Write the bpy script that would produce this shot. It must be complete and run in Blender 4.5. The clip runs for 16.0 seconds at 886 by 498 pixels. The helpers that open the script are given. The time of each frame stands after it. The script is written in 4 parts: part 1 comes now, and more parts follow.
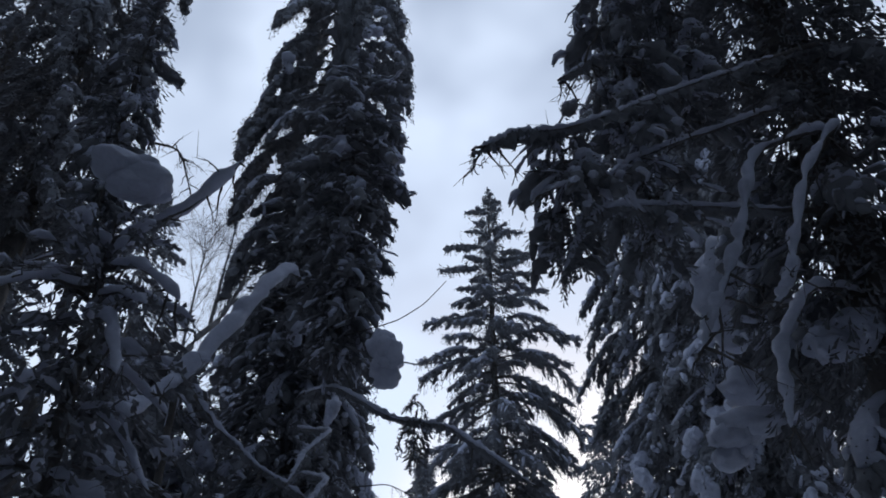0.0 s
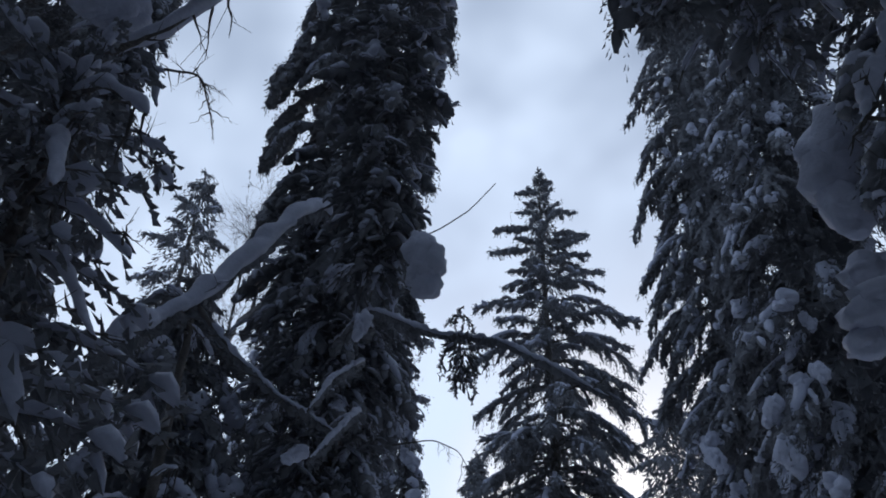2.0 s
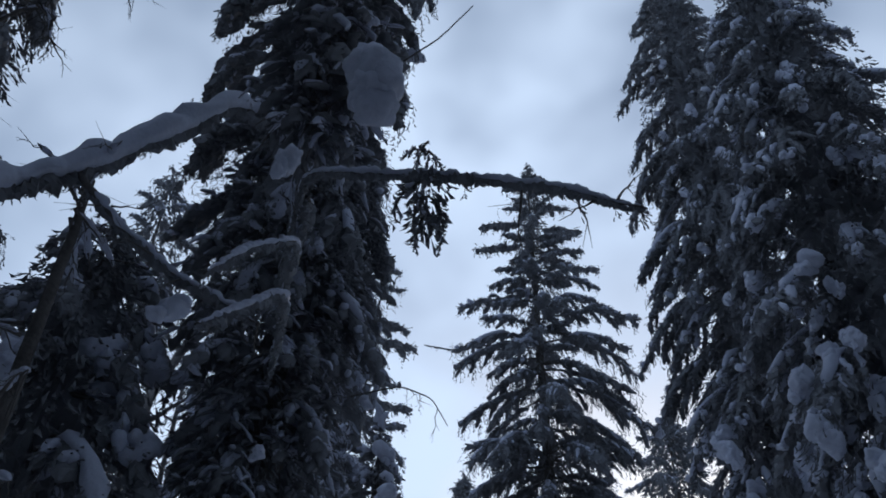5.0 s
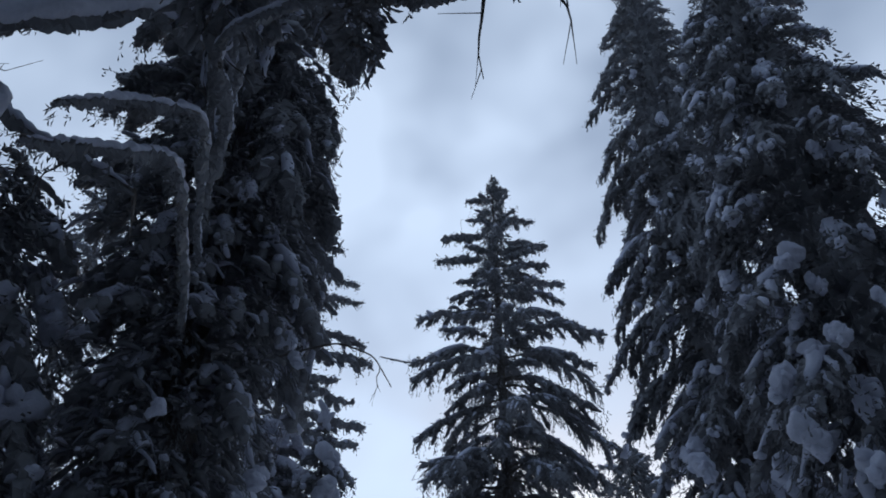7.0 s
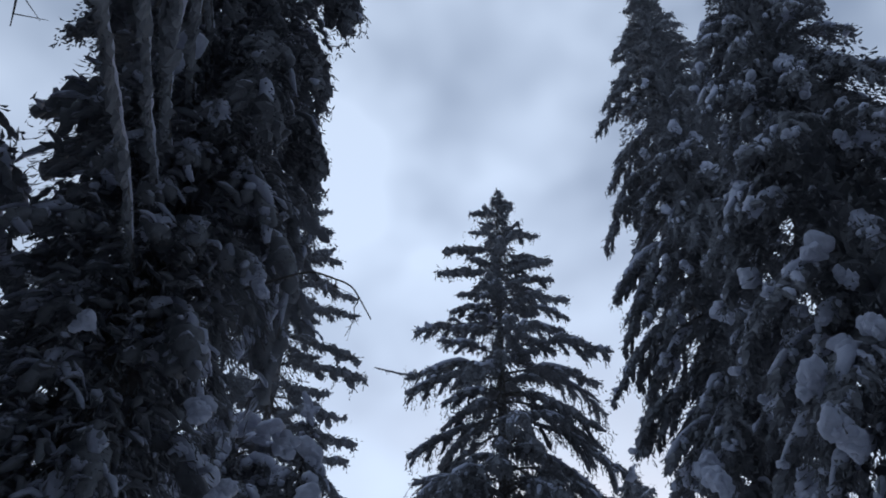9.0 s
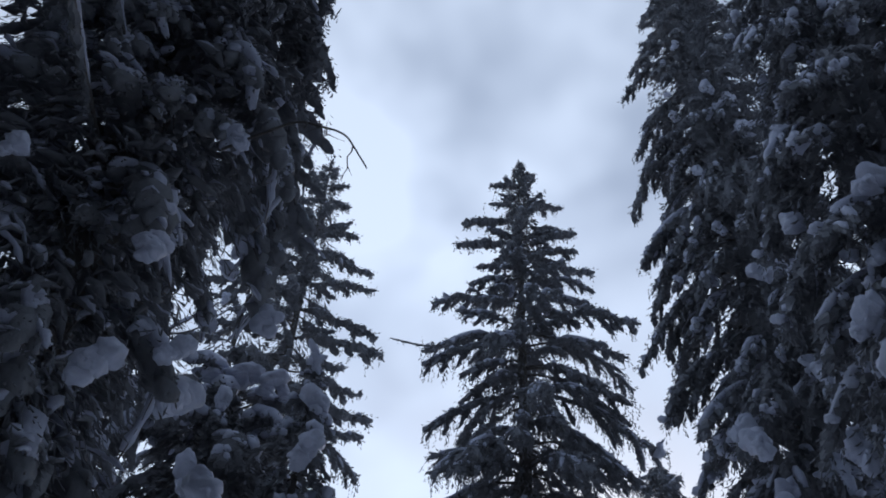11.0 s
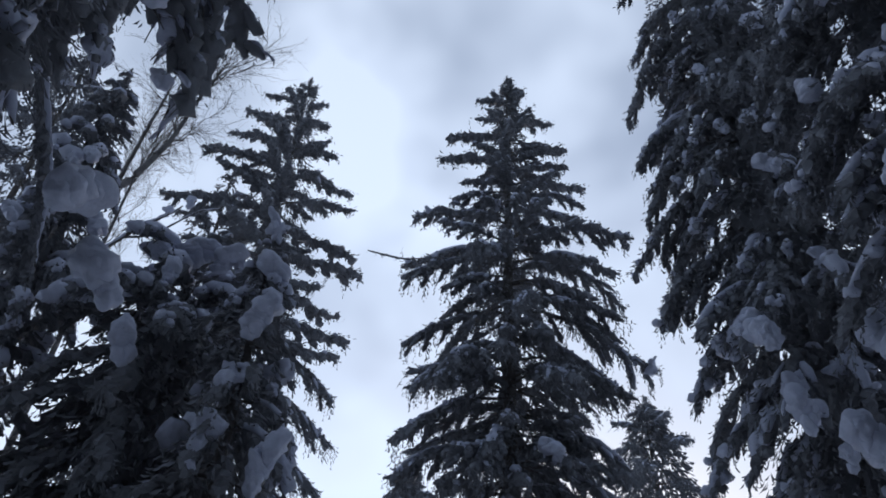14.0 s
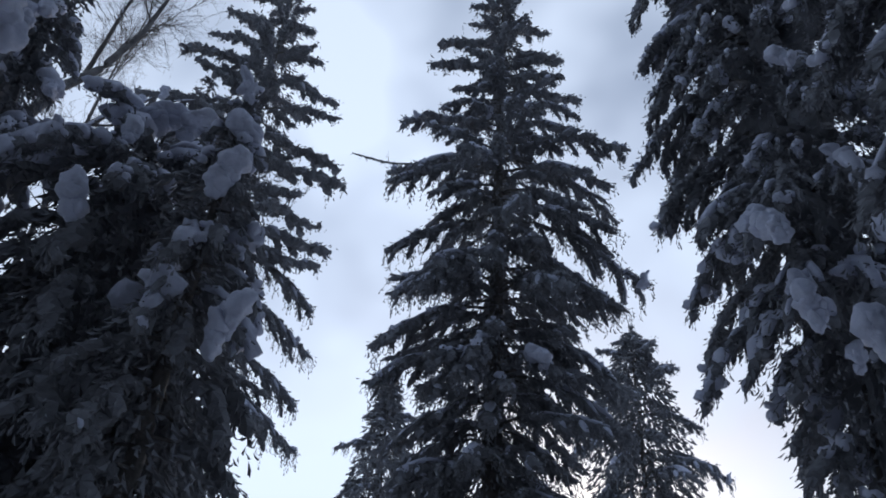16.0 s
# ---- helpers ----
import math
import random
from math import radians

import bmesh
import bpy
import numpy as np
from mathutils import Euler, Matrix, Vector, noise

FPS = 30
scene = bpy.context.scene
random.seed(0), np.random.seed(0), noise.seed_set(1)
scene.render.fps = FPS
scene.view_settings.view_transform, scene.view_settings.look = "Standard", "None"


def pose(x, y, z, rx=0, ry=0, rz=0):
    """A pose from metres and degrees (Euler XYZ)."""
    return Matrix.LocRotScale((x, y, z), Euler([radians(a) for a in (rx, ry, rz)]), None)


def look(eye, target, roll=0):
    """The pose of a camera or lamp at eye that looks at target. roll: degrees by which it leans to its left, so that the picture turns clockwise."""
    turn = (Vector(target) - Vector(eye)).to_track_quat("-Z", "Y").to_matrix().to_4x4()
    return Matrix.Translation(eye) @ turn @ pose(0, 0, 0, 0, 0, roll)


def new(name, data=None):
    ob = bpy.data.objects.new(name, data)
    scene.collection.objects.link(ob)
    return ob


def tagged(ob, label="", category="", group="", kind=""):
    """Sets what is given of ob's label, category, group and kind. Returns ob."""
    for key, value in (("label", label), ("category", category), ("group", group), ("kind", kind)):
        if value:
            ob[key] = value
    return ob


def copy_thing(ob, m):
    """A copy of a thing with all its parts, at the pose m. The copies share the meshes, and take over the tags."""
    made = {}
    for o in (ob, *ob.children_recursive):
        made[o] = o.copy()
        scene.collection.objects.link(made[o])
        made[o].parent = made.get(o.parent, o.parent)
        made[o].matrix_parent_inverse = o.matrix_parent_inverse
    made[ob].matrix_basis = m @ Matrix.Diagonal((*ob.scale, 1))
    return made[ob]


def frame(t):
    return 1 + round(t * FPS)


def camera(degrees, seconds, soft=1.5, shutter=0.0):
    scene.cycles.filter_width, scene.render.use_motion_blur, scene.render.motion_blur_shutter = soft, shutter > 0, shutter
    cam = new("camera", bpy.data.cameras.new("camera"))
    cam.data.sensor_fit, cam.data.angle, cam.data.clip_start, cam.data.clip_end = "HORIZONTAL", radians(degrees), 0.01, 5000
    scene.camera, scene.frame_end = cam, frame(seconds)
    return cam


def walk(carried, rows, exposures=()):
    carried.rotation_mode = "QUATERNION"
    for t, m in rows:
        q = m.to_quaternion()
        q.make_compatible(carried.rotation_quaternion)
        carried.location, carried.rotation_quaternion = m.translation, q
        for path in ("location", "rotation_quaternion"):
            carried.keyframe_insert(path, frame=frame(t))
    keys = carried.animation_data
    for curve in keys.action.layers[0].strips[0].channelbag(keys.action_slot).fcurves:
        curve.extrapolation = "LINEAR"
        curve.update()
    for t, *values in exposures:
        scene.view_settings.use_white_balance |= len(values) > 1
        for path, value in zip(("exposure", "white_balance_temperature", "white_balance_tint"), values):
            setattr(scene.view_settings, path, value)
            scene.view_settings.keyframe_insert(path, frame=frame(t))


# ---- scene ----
cam = camera(56.4, 16.0, soft=1.8)
METRES, EYE, TILT, LEAN, TURN = 11.0, 1.6, 36.0, 0.0, 0.0
ROWS = [
    (0.0, 0.0, 0.0, 0.0, -0.0, 0.0, -0.0),
    (0.5, 0.0001, 0.028, -0.0249, 0.84, 0.26, 0.19),
    (1.0, -0.0003, 0.0567, -0.0484, 2.01, 0.7, 0.3),
    (1.5, 0.0001, 0.0859, -0.0718, 2.84, 0.8, 0.46),
    (2.0, 0.0002, 0.1151, -0.0942, 3.47, 0.82, 0.89),
    (2.5, 0.0011, 0.1443, -0.1161, 3.13, 1.07, 0.89),
    (3.0, 0.0004, 0.1752, -0.1374, 4.03, 1.73, 0.95),
    (3.5, 0.0011, 0.2042, -0.158, 4.47, 2.61, 0.28),
    (4.0, 0.0006, 0.2345, -0.1772, 4.45, 3.07, 0.15),
    (4.5, 0.0031, 0.2621, -0.1962, 3.55, 3.44, 0.58),
    (5.0, 0.0045, 0.2908, -0.2141, 2.69, 3.49, 1.15),
    (7.5, 0.0129, 0.423, -0.3019, -0.35, 7.13, -0.83),
    (8.0, 0.015, 0.4475, -0.3187, -0.28, 8.04, -1.4),
    (10.5, 0.0244, 0.568, -0.4056, 0.75, 9.08, -2.23),
    (11.0, 0.0267, 0.5902, -0.4232, 1.56, 8.97, -2.32),
    (11.5, 0.029, 0.6116, -0.4398, 2.32, 9.04, -2.69),
    (12.0, 0.0312, 0.6348, -0.4561, 2.1, 8.85, -2.74),
    (12.5, 0.0345, 0.6554, -0.473, 1.79, 8.68, -2.46),
    (13.0, 0.0363, 0.6764, -0.49, 1.35, 8.11, -2.17),
    (13.5, 0.039, 0.699, -0.5072, 1.18, 7.35, -2.43),
    (14.0, 0.0403, 0.7195, -0.5249, 0.61, 6.49, -2.8),
    (14.5, 0.0424, 0.7416, -0.5407, 0.06, 5.27, -3.0),
    (15.0, 0.0436, 0.7615, -0.558, -0.42, 4.39, -3.53),
    (15.5, 0.0441, 0.7811, -0.575, -0.54, 3.52, -3.95),
    (16.0, 0.0441, 0.8021, -0.5927, -0.45, 2.59, -4.49),
]
walk(cam, [(t, pose(0, 0, EYE, TILT, LEAN, TURN) @ pose(METRES * x, METRES * y, METRES * z, 90 + pitch, roll, yaw)) for t, x, y, z, yaw, pitch, roll in ROWS],
     exposures=[(0.0, 0.10, 6030, 15), (5.0, 0.0, 5750, 12), (8.0, 0.0, 5860, 13), (11.0, 0.14, 5960, 15), (16.0, 0.19, 6030, 15)])

# ---- world and light: thin winter overcast, brighter ahead where the low sun is hidden ----
world = bpy.data.worlds.new("winter_sky")
scene.world = world
world.use_nodes = True
wn, wl = world.node_tree.nodes, world.node_tree.links
wn.clear()
w_out = wn.new("ShaderNodeOutputWorld")
w_sky = wn.new("ShaderNodeTexSky")
w_sky.sky_type = "NISHITA"
w_sky.sun_disc = False
w_sky.sun_elevation = radians(14)
w_sky.sun_rotation = radians(10)
w_bg = wn.new("ShaderNodeBackground")
w_bg.inputs["Strength"].default_value = 0.10
wl.new(w_sky.outputs["Color"], w_bg.inputs["Color"])
w_co = wn.new("ShaderNodeTexCoord")
w_map = wn.new("ShaderNodeMapping")
w_map.inputs["Scale"].default_value = (1.0, 1.0, 1.15)
w_map.inputs["Rotation"].default_value = (0.3, 0.2, 0.5)
wl.new(w_co.outputs["Generated"], w_map.inputs["Vector"])
w_n = wn.new("ShaderNodeTexNoise")
w_n.inputs["Scale"].default_value = 3.4
w_n.inputs["Detail"].default_value = 3.0
w_n.inputs["Roughness"].default_value = 0.52
w_n.inputs["Distortion"].default_value = 0.1
wl.new(w_map.outputs["Vector"], w_n.inputs["Vector"])
w_ramp = wn.new("ShaderNodeValToRGB")
w_ramp.color_ramp.elements[0].position = 0.36
w_ramp.color_ramp.elements[0].color = (0.34, 0.34, 0.34, 1)
w_ramp.color_ramp.elements[1].position = 0.62
w_ramp.color_ramp.elements[1].color = (1, 1, 1, 1)
wl.new(w_n.outputs["Fac"], w_ramp.inputs["Fac"])
w_sep = wn.new("ShaderNodeSeparateXYZ")
wl.new(w_co.outputs["Generated"], w_sep.inputs["Vector"])
w_fwd = wn.new("ShaderNodeMapRange")
w_fwd.inputs["From Min"].default_value = -0.2
w_fwd.inputs["From Max"].default_value = 0.85
w_fwd.inputs["To Min"].default_value = 0.54
w_fwd.inputs["To Max"].default_value = 0.95
wl.new(w_sep.outputs["Y"], w_fwd.inputs["Value"])
w_cloud = wn.new("ShaderNodeBackground")
w_tint = wn.new("ShaderNodeValToRGB")
w_tint.color_ramp.elements[0].position = 0.20
w_tint.color_ramp.elements[0].color = (0.50, 0.70, 1.0, 1)
w_tint.color_ramp.elements[1].position = 0.75
w_tint.color_ramp.elements[1].color = (0.775, 0.885, 1.0, 1)
wl.new(w_fwd.outputs["Result"], w_tint.inputs["Fac"])
wl.new(w_tint.outputs["Color"], w_cloud.inputs["Color"])
wl.new(w_fwd.outputs["Result"], w_cloud.inputs["Strength"])
w_mix = wn.new("ShaderNodeMixShader")
wl.new(w_ramp.outputs["Color"], w_mix.inputs["Fac"])
wl.new(w_bg.outputs["Background"], w_mix.inputs[1])
wl.new(w_cloud.outputs["Background"], w_mix.inputs[2])
wl.new(w_mix.outputs["Shader"], w_out.inputs["Surface"])

sun = new("sun", bpy.data.lights.new("sun", "SUN"))
sun.data.energy = 0.5
sun.data.angle = radians(14)
sun.data.color = (1.0, 0.95, 0.88)
sun.matrix_world = look((0, 0, 60), (-12, -60, 42))


# ---- materials ----
def material(name, dark, light, rough, scale, bump, bump_scale, vary=0.0, fine=None, sheen=0.0, trans=0.0):
    """Two-scale colour and relief in the object's own metres; vary: spread from one object to the next."""
    m = bpy.data.materials.new(name)
    m.use_nodes = True
    n, l = m.node_tree.nodes, m.node_tree.links
    b = n["Principled BSDF"]
    b.inputs["Roughness"].default_value = rough
    b.inputs["Specular IOR Level"].default_value = 0.25
    co = n.new("ShaderNodeTexCoord")
    a1 = n.new("ShaderNodeTexNoise")
    a1.inputs["Scale"].default_value = scale
    a1.inputs["Detail"].default_value = 5.0
    l.new(co.outputs["Object"], a1.inputs["Vector"])
    a2 = n.new("ShaderNodeTexNoise")
    a2.inputs["Scale"].default_value = bump_scale
    a2.inputs["Detail"].default_value = 4.0
    l.new(co.outputs["Object"], a2.inputs["Vector"])
    add = n.new("ShaderNodeMath")
    add.operation = "MULTIPLY_ADD"
    add.inputs[1].default_value = 0.4
    l.new(a2.outputs["Fac"], add.inputs[0])
    l.new(a1.outputs["Fac"], add.inputs[2])
    if vary:
        info = n.new("ShaderNodeObjectInfo")
        v = n.new("ShaderNodeMath")
        v.operation = "MULTIPLY_ADD"
        v.inputs[1].default_value = vary
        l.new(info.outputs["Random"], v.inputs[0])
        l.new(add.outputs[0], v.inputs[2])
        add = v
    r = n.new("ShaderNodeValToRGB")
    r.color_ramp.elements[0].position = 0.45
    r.color_ramp.elements[1].position = 0.95
    r.color_ramp.elements[0].color = (*dark, 1)
    r.color_ramp.elements[1].color = (*light, 1)
    l.new(add.outputs[0], r.inputs["Fac"])
    l.new(r.outputs["Color"], b.inputs["Base Color"])
    bp = n.new("ShaderNodeBump")
    bp.inputs["Strength"].default_value = bump
    bp.inputs["Distance"].default_value = 0.02
    l.new(a2.outputs["Fac"], bp.inputs["Height"])
    l.new(bp.outputs["Normal"], b.inputs["Normal"])
    return m


M_NEEDLE = material("frosted_spruce_needles", (0.125, 0.128, 0.138), (0.22, 0.225, 0.243), 0.8, 3.0, 0.3, 30.0, 0.25)
M_BARK = material("spruce_bark", (0.07, 0.065, 0.062), (0.17, 0.155, 0.145), 0.9, 4.0, 0.9, 28.0)
M_BIRCH = material("birch_bark", (0.07, 0.065, 0.065), (0.22, 0.21, 0.205), 0.8, 3.0, 0.5, 24.0)
# Bough snow: its shade is mixed into the colour, darker and bluer than M_GROUND.
M_SNOW = material("shaded_bough_snow", (0.43, 0.45, 0.545), (0.575, 0.595, 0.70), 0.6, 2.0, 0.5, 26.0)
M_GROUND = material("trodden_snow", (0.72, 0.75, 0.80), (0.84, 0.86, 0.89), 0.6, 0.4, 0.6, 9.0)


# ---- mesh tools ----
class Geo:
    def __init__(self):
        self.v, self.f, self.n = [], [], 0

    def add(self, v, f):
        self.v.append(np.asarray(v, float).reshape(-1, 3))
        self.f.extend([tuple(int(i) + self.n for i in q) for q in f])
        self.n += len(self.v[-1])

    def add_tris(self, v, f):
        self.v.append(v)
        self.f.extend(map(tuple, (f + self.n).tolist()))
        self.n += len(v)

    def mesh(self, name, mat, smooth=False):
        me = bpy.data.meshes.new(name)
        if self.n:
            me.from_pydata(np.concatenate(self.v).tolist(), [], self.f)
        me.materials.append(mat)
        if smooth:
            me.shade_smooth()
        return me


def tube(g, pts, radii, sides=6):
    """A tapered stem along points, closed at its end."""
    pts = np.asarray(pts, float)
    n = len(pts)
    d = np.gradient(pts, axis=0)
    d /= np.linalg.norm(d, axis=1)[:, None] + 1e-9
    ref = np.where(np.abs(d[:, 2:3]) > 0.9, np.array([[1.0, 0, 0]]), np.array([[0, 0, 1.0]]))
    u = np.cross(d, ref)
    u /= np.linalg.norm(u, axis=1)[:, None] + 1e-9
    w = np.cross(d, u)
    a = np.arange(sides) * 2 * np.pi / sides
    ring = u[:, None] * np.cos(a)[None, :, None] + w[:, None] * np.sin(a)[None, :, None]
    v = (pts[:, None] + ring * np.asarray(radii, float)[:, None, None]).reshape(-1, 3)
    f = [(i * sides + k, i * sides + (k + 1) % sides, (i + 1) * sides + (k + 1) % sides, (i + 1) * sides + k)
         for i in range(n - 1) for k in range(sides)]
    f.append(tuple((n - 1) * sides + k for k in range(sides)))
    g.add(v, f)


SPIN = np.array([(0, 2, 1), (0, 3, 2), (0, 1, 3), (1, 2, 3)])


def spindles(g, p, d, length, width):
    """Needle sprigs: three-sided clubs with a slanted blunt end."""
    p, d = np.asarray(p), np.asarray(d)
    d = d / (np.linalg.norm(d, axis=1)[:, None] + 1e-9)
    ref = np.where(np.abs(d[:, 2:3]) > 0.9, np.array([[1.0, 0, 0]]), np.array([[0, 0, 1.0]]))
    u = np.cross(d, ref)
    u /= np.linalg.norm(u, axis=1)[:, None] + 1e-9
    w = np.cross(d, u)
    v = np.empty((len(p), 4, 3))
    v[:, 0] = p - d * (length * 0.1)[:, None]
    for k in range(3):
        a = 2 * np.pi * k / 3 + 0.4
        v[:, k + 1] = p + d * (length * (0.52 + 0.22 * k))[:, None] + (u * math.cos(a) + w * math.sin(a)) * width[:, None] * (1.25, 1.1, 0.7)[k]
    f = (SPIN[None] + (np.arange(len(p)) * 4)[:, None, None]).reshape(-1, 3)
    g.add_tris(v.reshape(-1, 3), f)


def ico(level):
    bm = bmesh.new()
    bmesh.ops.create_icosphere(bm, subdivisions=level, radius=1.0)
    v = np.array([q.co[:] for q in bm.verts])
    f = np.array([[q.index for q in t.verts] for t in bm.faces])
    bm.free()
    return v, f


ICO = {k: ico(k) for k in (1, 2, 3, 4)}


def heap(g, at, along, size, level=2, rough=0.22, seed=0.0, flat=0.5):
    """A rounded heap of snow: size = (half length, half width, height), its long axis turned along a direction, its underside flattened."""
    v, f = ICO[level]
    r = np.array([1 + rough * noise.noise(Vector(q) * 1.5 + Vector((seed, 3.1 * seed, 7.7))) * 1.6
                  + rough * 0.5 * noise.noise(Vector(q) * 3.7 + Vector((seed * 2.3, 1.0, seed))) for q in v])
    q = v * r[:, None]
    q[:, 2] = np.where(q[:, 2] < 0, q[:, 2] * flat, q[:, 2])
    a = np.asarray(along, float)
    a = a / (np.linalg.norm(a) + 1e-9)
    side = np.cross((0, 0, 1.0), a)
    if np.linalg.norm(side) < 1e-3:
        side = np.array((0, 1.0, 0))
    side /= np.linalg.norm(side)
    up = np.cross(a, side)
    q = q[:, :1] * size[0] * a + q[:, 1:2] * size[1] * side + q[:, 2:3] * size[2] * up
    g.add_tris(q + np.asarray(at), f)


def clump(g, at, size, seed, lumps=6, level=3, rough=0.2, drop=0.6):
    """A slumped cluster of snow: rounded lumps grown into one another, sagging downwards; size = half width, half depth, half height."""
    rs = np.random.RandomState(int(seed * 977) % 2 ** 31)
    v, f = ICO[level]
    far = np.full(len(v), 0.42)
    for _ in range(lumps):
        c = rs.normal(0, 0.42, 3) + np.array([0, 0, -drop * rs.rand()])
        c *= min(1.0, 0.72 / np.linalg.norm(c))
        rad = rs.uniform(0.24, 0.46)
        b = v @ c
        disc = rad * rad - c @ c + b * b
        hit = np.where((disc > 0) & (b > 0), b + np.sqrt(np.maximum(disc, 0)), 0.0)
        far = (far ** 4 + hit ** 4) ** 0.25
    k = np.array([1 + rough * 1.5 * noise.noise(Vector(q) * 2.6 + Vector((seed, 2.0 * seed, 1.3))) + rough * noise.noise(Vector(q) * 6.0 + Vector((4.0, seed, seed))) for q in v])
    q = v * (far * k)[:, None] * np.asarray(size)
    t = rs.rand() * 6.28
    q[:, :2] = q[:, :2] @ np.array(((math.cos(t), -math.sin(t)), (math.sin(t), math.cos(t))))
    g.add_tris(q + np.asarray(at), f)


def link(name, me, parent, m=None):
    ob = new(name, me)
    ob.parent = parent
    if m is not None:
        ob.matrix_basis = m
    return ob


# ---- branch kit: limbs that start at the origin and reach along +x ----
def curve_path(length, bends, wander, rs, n=10):
    """Points of a limb that leaves the trunk at the first angle of bends (degrees, down is minus) and bends on to the others."""
    a = np.radians(np.interp(np.linspace(0, 1, n), np.linspace(0, 1, len(bends)), bends) + rs.normal(0, 5, n))
    h = np.cumsum(rs.normal(0, wander, n))
    step = length / (n - 1)
    x = np.concatenate(([0], np.cumsum(np.cos(a[:-1]) * step)))
    z = np.concatenate(([0], np.cumsum(np.sin(a[:-1]) * step)))
    return np.stack([x, h * step, z], 1)


def at_path(pts, s):
    t = min(max(s, 0.0), 0.9999) * (len(pts) - 1)
    i = int(t)
    return pts[i] + (pts[i + 1] - pts[i]) * (t - i), pts[i + 1] - pts[i]


def ridge(g, pts, s0, s1, width, seed, high=0.8, sides=6, step=1.6, blunt=0.12, wobble=0.75):
    """A lumpy bank of snow along the upper side of a limb, from s0 to s1 of its length, tapering at both ends."""
    total = np.linalg.norm(np.diff(pts, axis=0), axis=1).sum() * (s1 - s0)
    n = max(4, int(total / (width * step)))
    ring = []
    for i in range(n):
        u = i / (n - 1)
        p, d = at_path(pts, s0 + (s1 - s0) * u)
        d = d / (np.linalg.norm(d) + 1e-9)
        side = np.cross((0, 0, 1.0), d)
        side = side / (np.linalg.norm(side) + 1e-6)
        up = np.cross(d, side)
        w = width * (0.72 + wobble * noise.noise(Vector((u * total / width * 0.42, seed * 1.7, 0.3)))) * min(1.0, 6 * u + blunt, 6 * (1 - u) + blunt)
        w = max(w, width * 0.10)
        hh = w * high * (1.0 + 0.5 * noise.noise(Vector((u * total / width * 0.7, 5.0, seed))))
        c = p + up * hh * 0.25 + side * width * 0.3 * noise.noise(Vector((u * total / width * 0.5, seed, 9.0)))
        for k in range(sides):
            a = 2 * math.pi * k / sides
            zz = math.sin(a)
            ring.append(c + side * w * math.cos(a) + up * hh * (zz if zz > 0 else zz * 0.55))
    f = [(i * sides + k, i * sides + (k + 1) % sides, (i + 1) * sides + (k + 1) % sides, (i + 1) * sides + k) for i in range(n - 1) for k in range(sides)]
    f += [tuple(range(sides))[::-1], tuple((n - 1) * sides + k for k in range(sides))]
    g.add(ring, f)


def plume(g, pts, s0, s1, width, seed, flat=0.75, sides=6, step=0.07, ragged=0.9):
    """A bushy arm of needles along a path: a lumpy mass, ragged at the size of single shoots, that ends in a blunt brush."""
    total = np.linalg.norm(np.diff(pts, axis=0), axis=1).sum() * (s1 - s0)
    n = max(4, int(total / step))
    ring = []
    for i in range(n):
        u = i / (n - 1)
        p, d = at_path(pts, s0 + (s1 - s0) * u)
        d = d / (np.linalg.norm(d) + 1e-9)
        side = np.cross((0, 0, 1.0), d)
        side = side / (np.linalg.norm(side) + 1e-6)
        up = np.cross(d, side)
        env = min(1.0, 0.35 + 4 * u, 0.30 + 5 * (1 - u))
        swell = 0.78 + 0.5 * noise.noise(Vector((u * total * 3.0, seed * 1.7, 0.3)))
        for k in range(sides):
            a = 2 * math.pi * (k + 0.5 * (i % 2)) / sides
            o = Vector((math.cos(a) * 1.1, math.sin(a) * 1.1, u * total * 9.0 + seed))
            w = width * env * swell * max(0.3, 0.9 + ragged * noise.noise(o * 1.3) + 0.35 * ragged * noise.noise(o * 3.1))
            zz = math.sin(a)
            ring.append(p + side * w * math.cos(a) + up * w * flat * (zz if zz > 0 else zz * 1.25))
    f = [(i * sides + k, i * sides + (k + 1) % sides, (i + 1) * sides + (k + 1) % sides, (i + 1) * sides + k) for i in range(n - 1) for k in range(sides)]
    f += [tuple(range(sides))[::-1], tuple((n - 1) * sides + k for k in range(sides))]
    g.add(ring, f)


